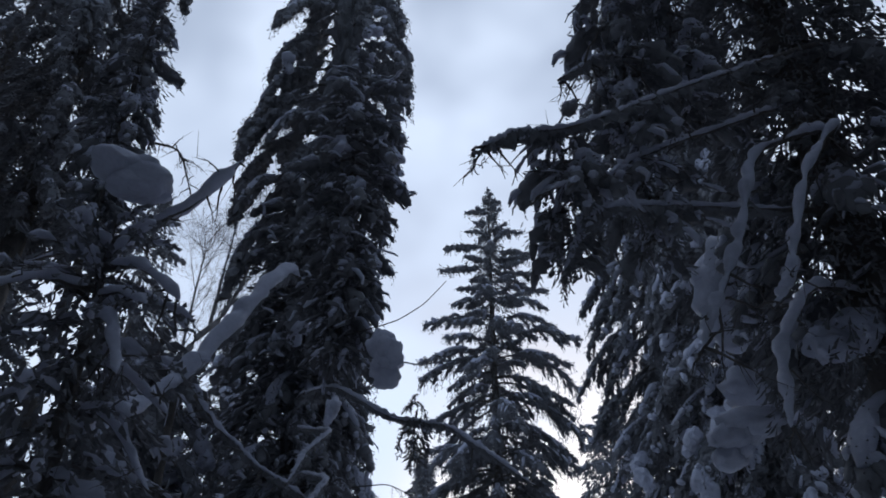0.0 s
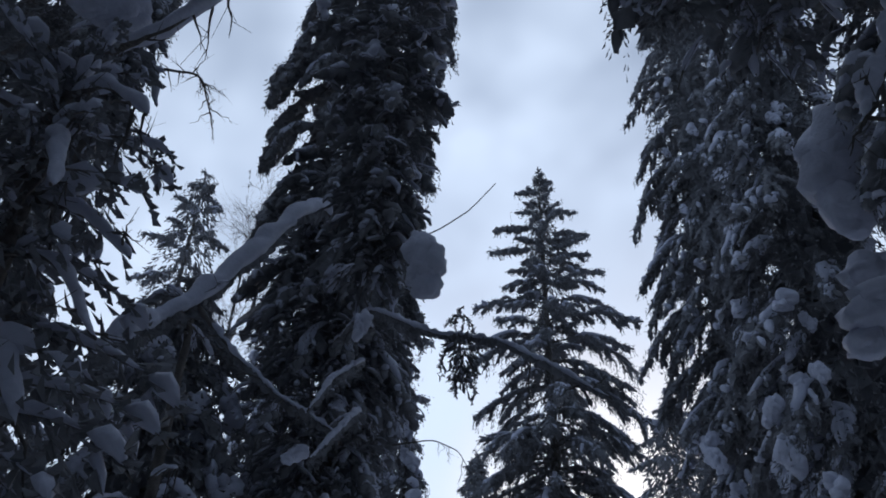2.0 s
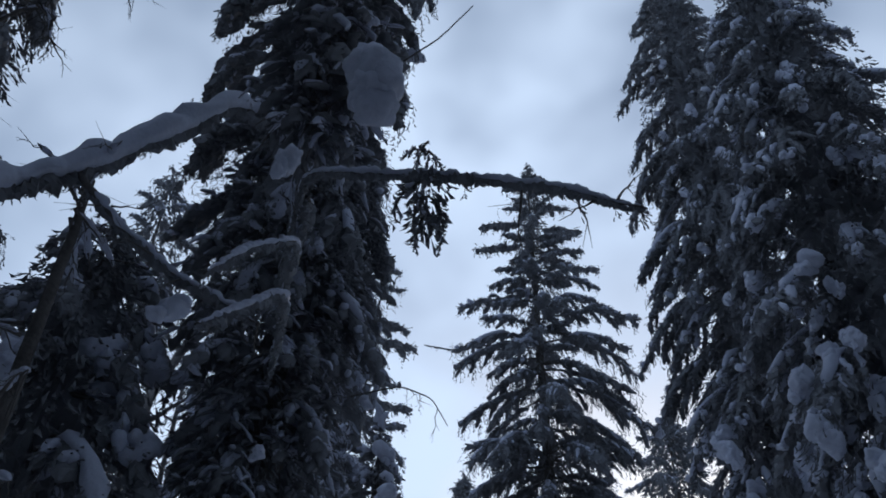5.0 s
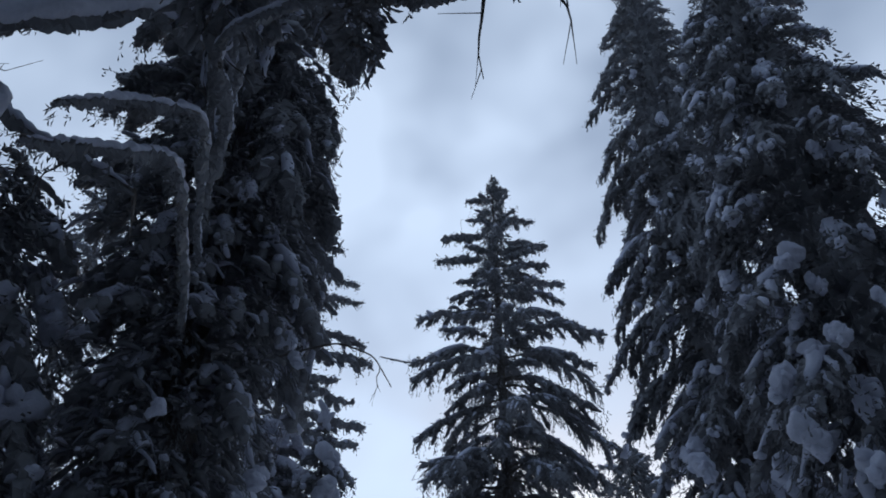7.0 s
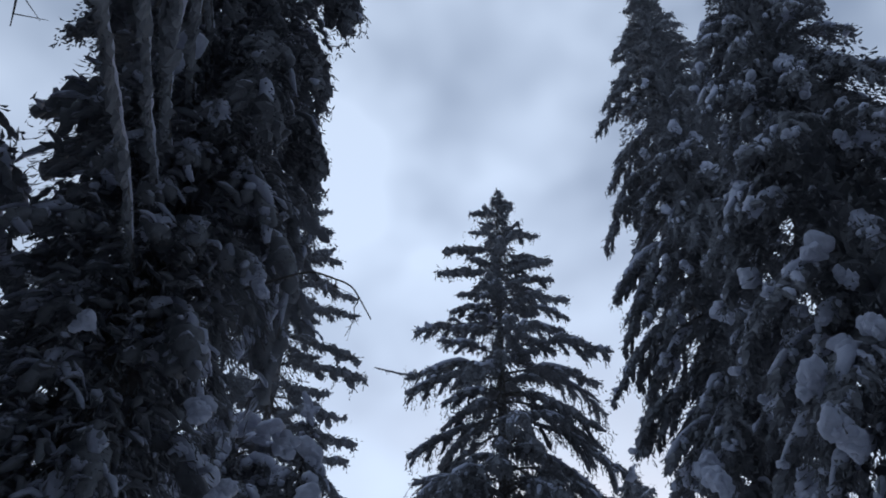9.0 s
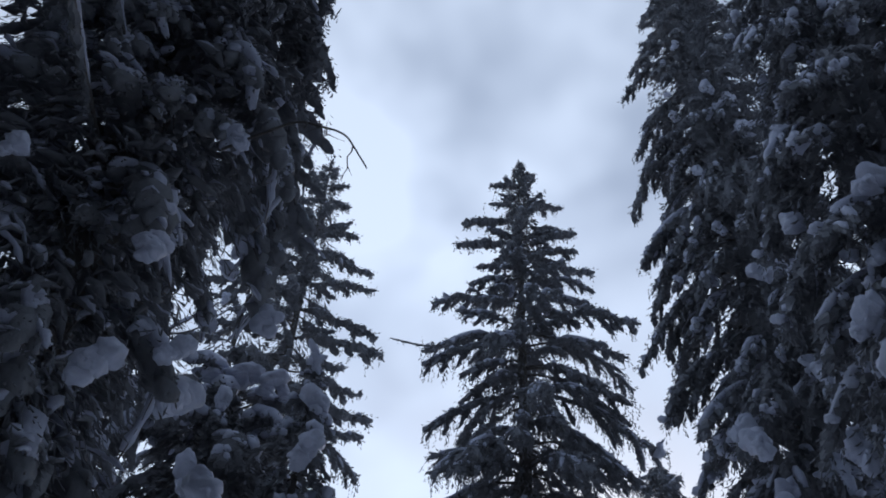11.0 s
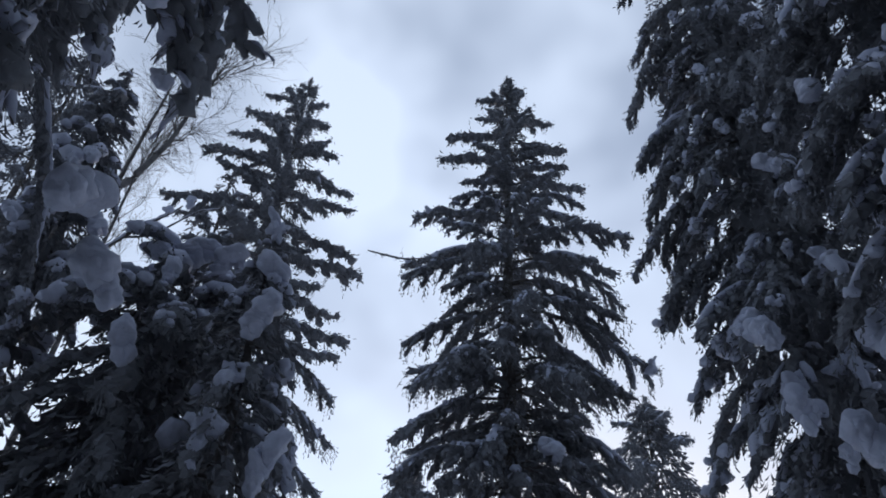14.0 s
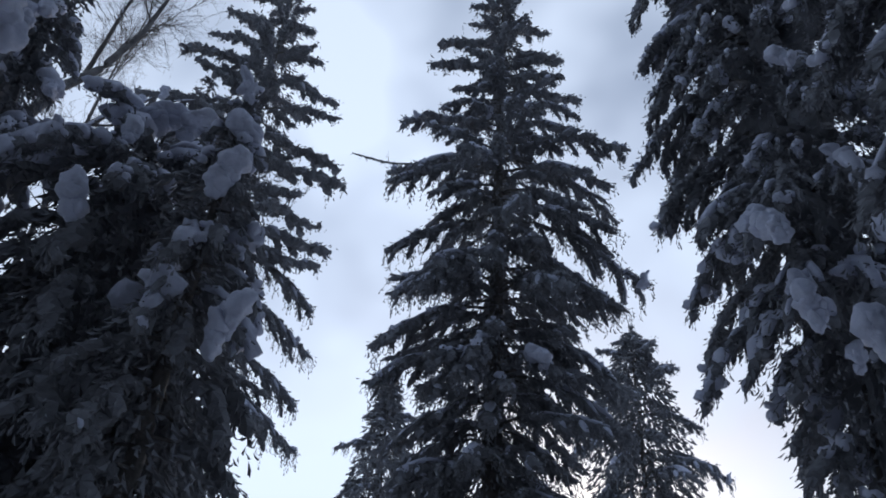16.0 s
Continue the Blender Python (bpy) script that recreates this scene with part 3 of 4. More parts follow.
def bough(root, world_pts, radius, seed, bank=0.0, high=0.9, needles=0, twigs=0, name="branch", mat=None, wobble=0.35):
    """One long limb along places in the world, with a bank of snow, needle sprigs and bare twigs."""
    rs = np.random.RandomState(seed)
    q = np.array(world_pts, float)
    t = np.linspace(0, len(q) - 1, 8 * (len(q) - 1) + 1)
    pts = np.stack([np.interp(t, np.arange(len(q)), q[:, k]) for k in range(3)], 1)
    ker = np.array([1, 2, 3, 2, 1]) / 9.0
    pad = np.concatenate([np.repeat(pts[:1], 2, 0), pts, np.repeat(pts[-1:], 2, 0)])
    pts = np.stack([np.convolve(pad[:, k], ker, "valid") for k in range(3)], 1)
    pts += np.cumsum(rs.normal(0, radius * 0.12, pts.shape), 0)
    pts -= np.array(root.matrix_basis.translation)
    w = Geo()
    tube(w, pts, np.linspace(radius, max(0.004, radius * 0.25), len(pts)), 7)
    P, D = [], []
    fine = Geo()
    for _ in range(twigs):
        p, d = at_path(pts, rs.uniform(0.15, 1.0))
        e = rs.normal(0, 0.7, 3) + np.array([0, 0, -0.35])
        e /= np.linalg.norm(e)
        ln = rs.uniform(0.12, 0.36)
        tw = np.array([p + e * ln * u + np.array((0, 0, -0.25 * ln * u * u)) + rs.normal(0, 0.016, 3) * u for u in np.linspace(0, 1, 6)])
        tube(fine, tw, np.linspace(radius * 0.3 + 0.002, 0.0018, 6), 4)
        for _k in range(3):
            p2, _d = at_path(tw, rs.uniform(0.3, 0.95))
            e2 = e + rs.normal(0, 0.7, 3)
            tube(fine, np.array([p2 + e2 * 0.35 * ln * u for u in (0, 0.5, 1.0)]), (0.0028, 0.002, 0.0012), 3)
    b = link(name, w.mesh("branch_wood", mat or M_BARK, True), root)
    if twigs:
        tagged(link("twig", fine.mesh("twig", mat or M_BARK, True), b), kind="stuff")
    if needles:
        g = Geo()
        plume(g, pts - np.array((0, 0, radius)), 0.04, 1.0, radius * 0.9 + 0.012, seed * 1.3, 1.0, 6, 0.035, 1.3)
        for _ in range(needles):
            p, d = at_path(pts, rs.uniform(0.05, 1.0))
            d = d / (np.linalg.norm(d) + 1e-9)
            hang = rs.uniform(0.03, 0.16)
            for u in np.arange(0, hang, 0.014):
                P.append(p + np.array([rs.normal(0, 0.008), rs.normal(0, 0.008), -u - radius * 0.5]))
                D.append(d * 0.4 + rs.normal(0, 0.45, 3) + np.array([0, 0, -0.8]))
        m = len(P)
        spindles(g, np.array(P), np.array(D), 0.045 * rs.uniform(0.6, 1.3, m), 0.045 * rs.uniform(0.08, 0.14, m))
        tagged(link("needles", g.mesh("needles", M_NEEDLE), b), kind="stuff")
    if bank:
        g = Geo()
        ridge(g, pts, 0.03, 0.99, bank, seed * 1.1, high, 12, 0.4, 0.12, wobble)
        link("snow", g.mesh("snow", M_SNOW, True), b)
    return b


# ---- ground: one sheet of snow ----
def ground():
    bm = bmesh.new()
    rs = np.random.RandomState(3)
    rings = [0, 1.5, 3, 5, 7, 10, 13, 17, 22, 28, 36, 48, 70, 120, 260, 700, 1800]
    prev = None
    for i, rad in enumerate(rings):
        if i == 0:
            cur = [bm.verts.new((0, 12, 0))]
        else:
            cur = []
            for k in range(48):
                a = 2 * math.pi * k / 48
                x, y = rad * math.cos(a), 12 + rad * math.sin(a)
                z = 0.16 * noise.noise(Vector((x * 0.35, y * 0.35, 0))) + (0.5 if rad > 20 else 0.1) * noise.noise(Vector((x * 0.06, y * 0.06, 4)))
                z += 0.0 if abs(x) > 1.2 or y > 40 else -0.12
                cur.append(bm.verts.new((x, y, z - 0.05)))
        if prev:
            for k in range(48):
                if len(prev) == 1:
                    bm.faces.new((prev[0], cur[k], cur[(k + 1) % 48]))
                else:
                    bm.faces.new((prev[k], cur[k], cur[(k + 1) % 48], prev[(k + 1) % 48]))
        prev = cur
    me = bpy.data.meshes.new("ground")
    bm.to_mesh(me)
    bm.free()
    me.materials.append(M_GROUND)
    me.shade_smooth()
    tagged(new("ground", me), "deep undulating snow on the forest floor with a trodden trail", "snow ground", kind="structure")


ground()

# ---- spruces ----
fir_a = spruce("tall free-standing spruce with layered snow-dusted boughs in a clearing", (1.75, 24.9), 22.6,
               [(3, 2.8), (8, 2.3), (10, 2.35), (12.3, 2.4), (15.3, 2.3), (16.5, 2.1), (18, 1.6), (19.8, 1.3), (20.4, 0.95), (21.4, 0.8), (22.0, 0.5), (22.6, 0.15)], 150,
               [(0, "low"), (14.6, "open"), (17.5, "paw")], 11, 0.26, spread=(0.5, 0.98), core=5000, core_low=6, tuft=0.2, fill=0.35, slim=0.7, thin=6,
               arms=((14.8, 2.75, -2), (16.4, 2.3, 2), (13.0, 2.7, 0), (11.6, 2.65, 5), (17.0, 2.0, -10), (18.5, 1.7, -4), (21.4, 0.90, 180), (21.9, 0.58, -4), (20.4, 1.01, 190), (20.5, 1.33, 1), (19.8, 1.80, 172), (19.65, 1.79, 4), (18.7, 1.91, 183), (19.0, 1.50, -16), (17.9, 2.14, 0), (17.3, 1.51, 176),
                     (16.3, 2.50, 186), (15.45, 3.10, -10), (15.1, 2.70, 174), (14.2, 2.98, 5), (14.05, 2.62, 188), (13.2, 2.66, -8), (12.5, 2.47, 177), (12.15, 3.35, -2), (11.2, 2.32, 190),
                     (10.9, 2.71, -12), (10.0, 2.54, 180), (9.6, 2.66, 6), (9.1, 2.56, 187), (8.4, 2.66, -7), (16.8, 2.01, 262), (15.2, 2.33, 285), (13.6, 2.44, 250), (12.2, 2.44, 275), (10.8, 2.54, 240), (10.4, 2.44, 300)))
spruce("", (1.75, 24.9), 11.5, [(2.5, 3.0), (7, 2.7), (11.5, 2.2)], 60, [(0, "low")], 111, spread=(0.6, 1.0), core=1600, core_low=4, tuft=0.24, slim=0.7, fill=0.6, host=fir_a)
pillow(fir_a, (2.3, 23.6, 9.2), (0.34, 0.3, 0.36), 3)
bough(fir_a, [(1.75, 24.9, 14.9), (0.3, 24.6, 14.9), (-0.8, 24.4, 14.6), (-1.7, 24.3, 14.75)], 0.02, 24, needles=22, twigs=6)
spruce("dark spruce with a ragged top and little snow on its boughs", (-4.85, 27.0), 24.9,
       [(4, 2.3), (12, 2.1), (16, 2.1), (18.4, 2.2), (20.1, 2.0), (21.5, 1.6), (23.5, 0.9), (24.4, 0.45), (24.9, 0.15)], 135, [(0, "low"), (13, "paw")], 12, 0.24, spread=(0.45, 0.98), core=2600, core_low=14, tuft=0.2, slim=0.7, fill=0.4, thin=8,
       arms=((23.5, 1.33, 193), (22.8, 0.90, 20), (22.3, 1.80, 205), (21.5, 2.12, 189), (21.2, 1.48, 7), (20.1, 2.65, 201), (20.1, 2.23, 21), (19.2, 2.12, 215), (18.9, 2.33, 5), (18.4, 3.34, 192), (17.8, 2.65, 24),
             (16.7, 2.81, 13), (16.6, 2.33, 199), (15.6, 2.44, 27), (14.5, 2.76, 15), (13.6, 2.54, 3), (12.8, 2.65, 21), (11.3, 2.76, 12), (10.2, 2.65, 23), (9.0, 2.76, 15), (20.6, 1.91, 262), (18.4, 2.33, 285), (16.6, 2.33, 250)))
spruce("dark spruce standing close behind a taller one", (-6.6, 27.4), 20.4,
       [(4, 2.3), (14, 2.1), (18, 1.5), (20.4, 0.25)], 60, [(0, "low"), (15, "open")], 31, 0.2, whorl=0.7, spread=(0.5, 1.15), core=1000, core_low=10, thin=10)
spruce("slender far spruce with drooping snowy boughs", (-10.8, 24.4), 22.3,
       [(4, 2.3), (15, 2.2), (19, 1.6), (21, 1.0), (22.7, 0.2)], 85, [(0, "low"), (18, "open")], 13, 0.22, core=3000, core_low=10, thin=11)
spruce("small distant spruce with a pointed snowy top", (7.9, 36.9), 19.2,
       [(3, 3.2), (12, 3.2), (15, 2.8), (17, 1.9), (19.2, 0.2)], 80, [(0, "low"), (16, "open")], 14, 0.2, whorl=0.5, core=5000, tuft=0.3, core_low=10, thin=11)
spruce("small distant spruce with a pointed snowy top", (-0.9, 38.0), 17.0,
       [(3, 3.0), (10, 2.6), (14, 1.6), (17, 0.2)], 60, [(0, "low"), (14, "open")], 15, 0.2, whorl=0.5, core=4000, tuft=0.3, core_low=9, thin=10)
fir_d = spruce("very tall dense spruce with snow clumps on hanging boughs", (6.6, 20.8), 29.3,
               [(3, 1.0), (6, 1.2), (8, 1.7), (9.1, 2.1), (12, 2.45), (14.5, 2.3), (17, 2.3), (19.2, 2.15), (21.1, 2.1), (23.7, 1.6), (26.3, 0.9), (27.7, 0.55), (29.3, 0.15)], 230, [(0, "heavy"), (10, "loaded"), (15, "loaded"), (20, "dark")], 16, 0.32,
               core=19000, fill=0.78, tuft=0.17, slim=0.85, spread=(0.7, 1.05), thin=5, solid=0.28,
               arms=((27.7, 0.6, 160), (26.3, 0.95, 155), (25.0, 1.4, 165), (23.7, 1.75, 152), (22.4, 2.0, 162), (21.15, 2.31, 160), (19.2, 2.31, 150), (17.6, 2.21, 170), (16.9, 2.62, 157), (15.9, 2.31, 145), (14.5, 2.54, 165), (13.4, 2.52, 153), (12.1, 2.92, 159), (11.8, 2.62, 143), (10.5, 2.57, 163), (9.2, 2.31, 151), (7.2, 2.31, 159)))
fir_d2 = spruce("spruce hung with thick rounded clumps of snow", (6.9, 16.2), 22.4,
                [(2.5, 2.3), (8, 2.4), (13, 2.4), (16, 2.25), (17.5, 1.9), (19, 1.4), (20.5, 0.9), (22.4, 0.15)], 180, [(0, "heavy"), (9, "loaded")], 17, 0.28, core=16000, fill=0.78, tuft=0.17, slim=0.85, thin=4, solid=0.3)
for k, (p, sz) in enumerate([((5.5, 19.0, 12.2), (0.3, 0.25, 0.36)), ((4.7, 19.0, 8.5), (0.38, 0.35, 0.5)), ((4.9, 19.6, 9.2), (0.3, 0.3, 0.4))]):
    pillow(fir_d, p, sz, 40 + k)
for k, (p, sz) in enumerate([((5.2, 16.6, 10.9), (0.3, 0.3, 0.4)), ((5.5, 14.9, 10.0), (0.3, 0.28, 0.36)), ((4.9, 15.1, 7.9), (0.26, 0.24, 0.42)), ((4.75, 14.9, 6.9), (0.3, 0.28, 0.5)), ((5.3, 14.6, 6.3), (0.28, 0.26, 0.4)), ((5.6, 14.8, 8.4), (0.26, 0.24, 0.4))]):
    pillow(fir_d2, p, sz, 50 + k)
for k, (p, w) in enumerate([((5.9, 18.3, 8.0), 0.36), ((6.3, 18.1, 7.1), 0.4), ((5.4, 18.5, 6.6), 0.34), ((5.0, 19.0, 7.4), 0.28)]):
    pillow(fir_d, p, (w, w, w * 1.9), 160 + k)
rs_d = np.random.RandomState(5)
for tree, ax, zr, rr, n in ((fir_d, (6.6, 20.8), (7.0, 22.0), 2.3, 18), (fir_d2, (6.9, 16.2), (6.0, 15.0), 2.2, 20)):
    for k in range(n):
        a, z = rs_d.uniform(2.9, 5.0), rs_d.uniform(*zr)
        w, rad = rs_d.uniform(0.11, 0.2), rr * rs_d.uniform(0.55, 0.8) * (1.15 - 0.02 * z)
        pillow(tree, (ax[0] + rad * math.cos(a), ax[1] + rad * math.sin(a), z), (w, w, w * rs_d.uniform(1.2, 2.2)), 300 + k + n, 4)
fir_c = spruce("tall columnar spruce with snow-draped boughs hanging over the trail", (-2.3, 11.7), 23.0,
               [(1.8, 0.8), (4, 0.85), (5, 1.0), (6, 1.1), (7, 1.25), (7.6, 1.42), (8.5, 1.4), (10, 1.3), (12, 1.3), (13.5, 1.45), (16, 1.65), (19, 1.4), (23, 0.2)], 150, [(0, "ragged"), (8.5, "drape")], 119, 0.26, lean=(0.35, 0.1), thin=2.4, arms=((12.2, 1.8, 190), (11.7, 1.75, 202), (11.2, 1.75, 180), (10.3, 1.7, 194), (9.4, 1.65, 186), (8.5, 1.55, 196), (7.6, 1.5, 188), (13.2, 1.65, 192), (14.4, 1.6, 186), (6.4, 2.0, 84), (6.8, 2.1, 76), (7.4, 2.3, 82), (8.2, 2.3, 84), (9.0, 2.2, 80)), spread=(0.72, 1.0), core=18000, tuft=0.11, slim=0.4, fill=0.7, solid=0.2)
spruce("", (-2.3, 11.7), 11.0, [(1.9, 0.8), (4, 0.85), (6, 1.1), (7.5, 1.35), (11, 1.3)], 60, [(0, "ragged")], 121, spread=(0.6, 1.1), core=14000, core_low=2.4, tuft=0.11, slim=0.4, fill=0.9, tufts=2400, host=fir_c)
for k, z in enumerate((5.6, 6.4, 7.2, 8.0, 8.8, 9.5)):
    dx, dy = 0.12 * math.sin(k * 2.1), 0.15 * math.cos(k * 1.7)
    bough(fir_c, [(-2.3, 11.7, z + 1.5), (-1.9, 10.2, z + 1.0), (-1.35 + dx, 8.7 + dy, z + 0.3), (-1.15 + dx, 7.9 + dy, z - 0.2)], 0.045, 90 + k, bank=0.05, needles=60)
spruce("", (-1.15, 8.0), 10.5, [(6.0, 0.35), (6.8, 0.55), (8, 0.65), (9, 0.9), (9.9, 0.8), (10.5, 0.4)], 60, [(0, "ragged")], 18,
       spread=(0.8, 1.05), core=6000, core_low=6.0, tuft=0.09, slim=0.45, fill=0.65, tufts=450, host=fir_c)
pillow(fir_c, (-0.62, 7.15, 5.4), (0.34, 0.3, 0.46), 4, 2)
for k, (p, sz) in enumerate([((-1.36, 7.05, 3.75), (0.13, 0.12, 0.12)), ((-1.05, 7.3, 4.9), (0.11, 0.12, 0.26))]):
    pillow(fir_c, p, sz, 60 + k, 1)
for k, (p, w) in enumerate([((-2.07, 13.7, 5.35), 0.29), ((-2.75, 13.9, 5.0), 0.26), ((-1.5, 13.1, 4.3), 0.2), ((-0.85, 11.6, 4.6), 0.13), ((-1.0, 11.0, 3.9), 0.11), ((-1.1, 10.9, 5.4), 0.09), ((-1.1, 10.56, 3.5), 0.13), ((-1.16, 10.7, 4.25), 0.12), ((-1.88, 10.4, 4.64), 0.1), ((-2.2, 14.1, 7.3), 0.15)]):
    pillow(fir_c, p, (w, w, w * 1.2), 140 + k, 2)
bough(fir_c, [(-1.3, 11.2, 5.65), (-0.75, 10.9, 5.6), (-0.45, 10.88, 5.45), (-0.29, 10.9, 5.15)], 0.010, 44, twigs=4)
bough(fir_c, [(-2.3, 11.7, 6.6), (-2.35, 12.8, 6.2), (-2.4, 13.7, 5.75), (-2.5, 14.3, 5.2)], 0.04, 41, bank=0.06, needles=160)
bough(fir_c, [(-2.3, 11.7, 5.7), (-2.6, 12.8, 5.4), (-2.75, 13.7, 4.9), (-2.8, 14.2, 4.4)], 0.04, 42, bank=0.06, needles=160)
bough(fir_c, [(-2.3, 11.7, 6.8), (-1.8, 10.0, 6.0), (-1.2, 8.2, 5.2), (-1.4, 7.8, 4.8), (-1.5, 7.4, 4.3)], 0.025, 18, bank=0.04, needles=60)
bough(fir_c, [(-2.3, 11.7, 6.0), (-1.75, 10.0, 5.4), (-1.15, 8.0, 4.6), (-1.25, 7.6, 4.2), (-1.34, 7.2, 3.8)], 0.025, 19, bank=0.04, needles=60)
bough(fir_c, [(-2.3, 11.7, 7.2), (-1.75, 9.8, 6.4), (-1.15, 8.0, 5.6), (-0.48, 7.35, 4.92), (0.06, 7.3, 4.83), (0.47, 6.9, 4.35), (0.8, 6.7, 4.0)], 0.024, 6, bank=0.042, needles=40, twigs=7)
spruce("", (-0.25, 7.35), 5.25, [(4.5, 0.12), (4.9, 0.2), (5.25, 0.12)], 10, [(0, "draped")], 35, core=160, tuft=0.08, host=fir_c)
bough(fir_c, [(-1.15, 8.0, 6.2), (-0.5, 7.5, 6.1), (-0.2, 7.4, 6.25), (0.05, 7.3, 6.5)], 0.008, 20)
bough(fir_c, [(-2.3, 11.7, 9.2), (-2.2, 9.9, 8.4), (-2.27, 9.05, 7.6), (-2.54, 8.5, 6.6), (-2.8, 8.0, 5.7), (-3.06, 7.55, 5.05), (-3.3, 7.2, 4.6)], 0.07, 5, bank=0.16, high=1.0, needles=260, wobble=0.22)
bough(fir_c, [(-2.8, 8.0, 5.7), (-2.3, 7.95, 5.1), (-1.8, 7.95, 4.65), (-1.26, 8.0, 4.32)], 0.03, 25, bank=0.045, high=1.0, needles=30, wobble=0.3, twigs=8)
fir_f = spruce("dark tall spruce with bare dead lower twigs", (-6.2, 9.6), 20.0,
       [(9.0, 0.7), (9.6, 1.05), (12, 1.15), (14, 1.4), (16, 1.4), (20, 0.2)], 90, [(0, "drape")], 20, 0.26, core=7000, core_low=9.0, tuft=0.16, slim=0.8, fill=0.8)
bough(fir_f, [(-6.2, 9.6, 10.6), (-4.6, 8.9, 10.1), (-3.7, 8.6, 9.6), (-3.35, 8.5, 8.7)], 0.03, 11, bank=0.0, twigs=44)
bough(fir_f, [(-6.2, 9.6, 9.4), (-4.7, 8.8, 8.9), (-4.0, 8.4, 8.3), (-3.7, 8.3, 7.6)], 0.03, 12, bank=0.03, twigs=36)
bough(fir_f, [(-6.2, 9.6, 8.2), (-4.9, 8.7, 7.9), (-4.2, 8.4, 7.4)], 0.028, 13, bank=0.04, twigs=26)
spruce("dark dense spruce at the edge of the wood", (-8.3, 10.6), 19.0,
       [(6, 1.4), (10, 1.7), (14, 1.5), (19, 0.2)], 60, [(0, "drape")], 29, 0.24, core=5000, core_low=6, tuft=0.18, slim=0.9, fill=0.85)
spruce("low dark spruce hung with snow between taller trees", (-4.4, 11.3), 8.3,
       [(1, 2.2), (5, 1.9), (7, 1.2), (8.3, 0.2)], 80, [(0, "loaded")], 26, 0.15, thin=2.5, core=7000, tuft=0.14, fill=0.8, solid=0.25)
fir_g = spruce("broken-topped young spruce capped with a snow cushion", (-2.3, 4.6), 5.2,
               [(1, 1.0), (3.5, 1.0), (4.8, 0.75), (5.2, 0.4)], 75, [(0, "bare")], 21, 0.13, core=1500, tuft=0.12)
pillow(fir_g, (-2.2, 4.4, 5.33), (0.36, 0.32, 0.27), 6, 1)
for k, (z, e, f) in enumerate(((4.1, 0.66, 0.4), (3.75, 0.72, 0.6), (3.35, 0.6, 0.62), (4.55, 0.5, 0.3), (3.0, 0.7, 0.5))):
    bough(fir_g, [(-2.3, 4.6, z), (-2.3 + 0.5 * e, 4.6 - 0.15 * k * e, z - 0.1), (-2.3 + e, 4.6 - 0.25 * k * e, z - f)], 0.026, 43 + k, bank=0.055, twigs=5)
bough(fir_g, [(-2.3, 4.6, 5.0), (-2.0, 4.5, 5.05), (-1.7, 4.5, 5.25), (-1.42, 4.5, 5.65)], 0.03, 7, bank=0.075, twigs=10)
bough(fir_g, [(-2.3, 4.6, 4.8), (-1.95, 4.4, 4.65), (-1.6, 4.3, 4.3)], 0.03, 8, bank=0.07, twigs=6)
bough(fir_g, [(-2.3, 4.6, 4.4), (-2.0, 4.3, 4.2), (-1.8, 4.1, 3.7)], 0.03, 21, bank=0.07, twigs=6)
bough(fir_g, [(-2.3, 4.6, 4.6), (-2.5, 4.3, 4.5), (-2.7, 4.0, 4.2)], 0.03, 22, bank=0.07, twigs=6)
spruce("slim dark spruce with drooping boughs close to the trail", (-3.75, 6.9), 10.8,
       [(6.8, 0.35), (8.3, 0.5), (9.6, 0.45), (10.8, 0.15)], 50, [(0, "ragged")], 27, 0.1, core=2200, core_low=6.8, tuft=0.10, slim=0.6, fill=0.8)
fir_e = spruce("old spruce with long bare lower branches over the trail", (3.3, 5.3), 16.0,
               [(3.2, 1.4), (6, 1.2), (9, 1.1), (12, 1.2), (16, 0.2)], 70, [(0, "ragged"), (7, "dark")], 22, 0.3, core=20000, core_low=4.5, tuft=0.12, slim=0.7, tufts=1100, fill=0.75)
bough(fir_e, [(3.56, 4.9, 7.5), (2.44, 4.4, 6.6), (1.53, 3.9, 5.78), (0.72, 3.5, 5.05), (0.39, 3.4, 4.93), (0.14, 3.3, 4.7)], 0.032, 9, bank=0.04, twigs=5, needles=60)
bough(fir_e, [(3.0, 4.9, 6.7), (2.41, 4.5, 6.15), (1.28, 4.0, 5.25), (1.0, 3.95, 5.0)], 0.025, 46, bank=0.04, twigs=6)
bough(fir_e, [(3.0, 5.0, 5.6), (1.6, 4.2, 5.0), (0.9, 3.7, 4.6), (0.6, 3.6, 4.0)], 0.03, 10, bank=0.05, needles=140)
bough(fir_e, [(3.3, 5.3, 6.4), (2.72, 4.3, 5.8), (2.13, 4.2, 5.45), (1.84, 4.1, 4.55), (1.56, 4.0, 4.05), (1.4, 3.95, 3.7)], 0.03, 14, bank=0.055, twigs=14, wobble=0.7)
bough(fir_e, [(3.3, 5.3, 6.5), (2.87, 4.3, 5.9), (2.43, 4.2, 5.3), (2.09, 4.1, 4.4), (1.87, 4.0, 4.1)], 0.03, 15, bank=0.06, twigs=12, wobble=0.7)
bough(fir_e, [(3.3, 5.3, 5.0), (2.4, 4.5, 4.6), (2.0, 4.3, 4.0), (1.9, 4.2, 3.4)], 0.03, 16, bank=0.06, twigs=12)
bough(fir_e, [(3.3, 5.3, 7.0), (1.9, 4.4, 6.6), (1.1, 3.9, 6.1), (0.75, 3.7, 5.6)], 0.03, 17, bank=0.03, twigs=18, needles=60)
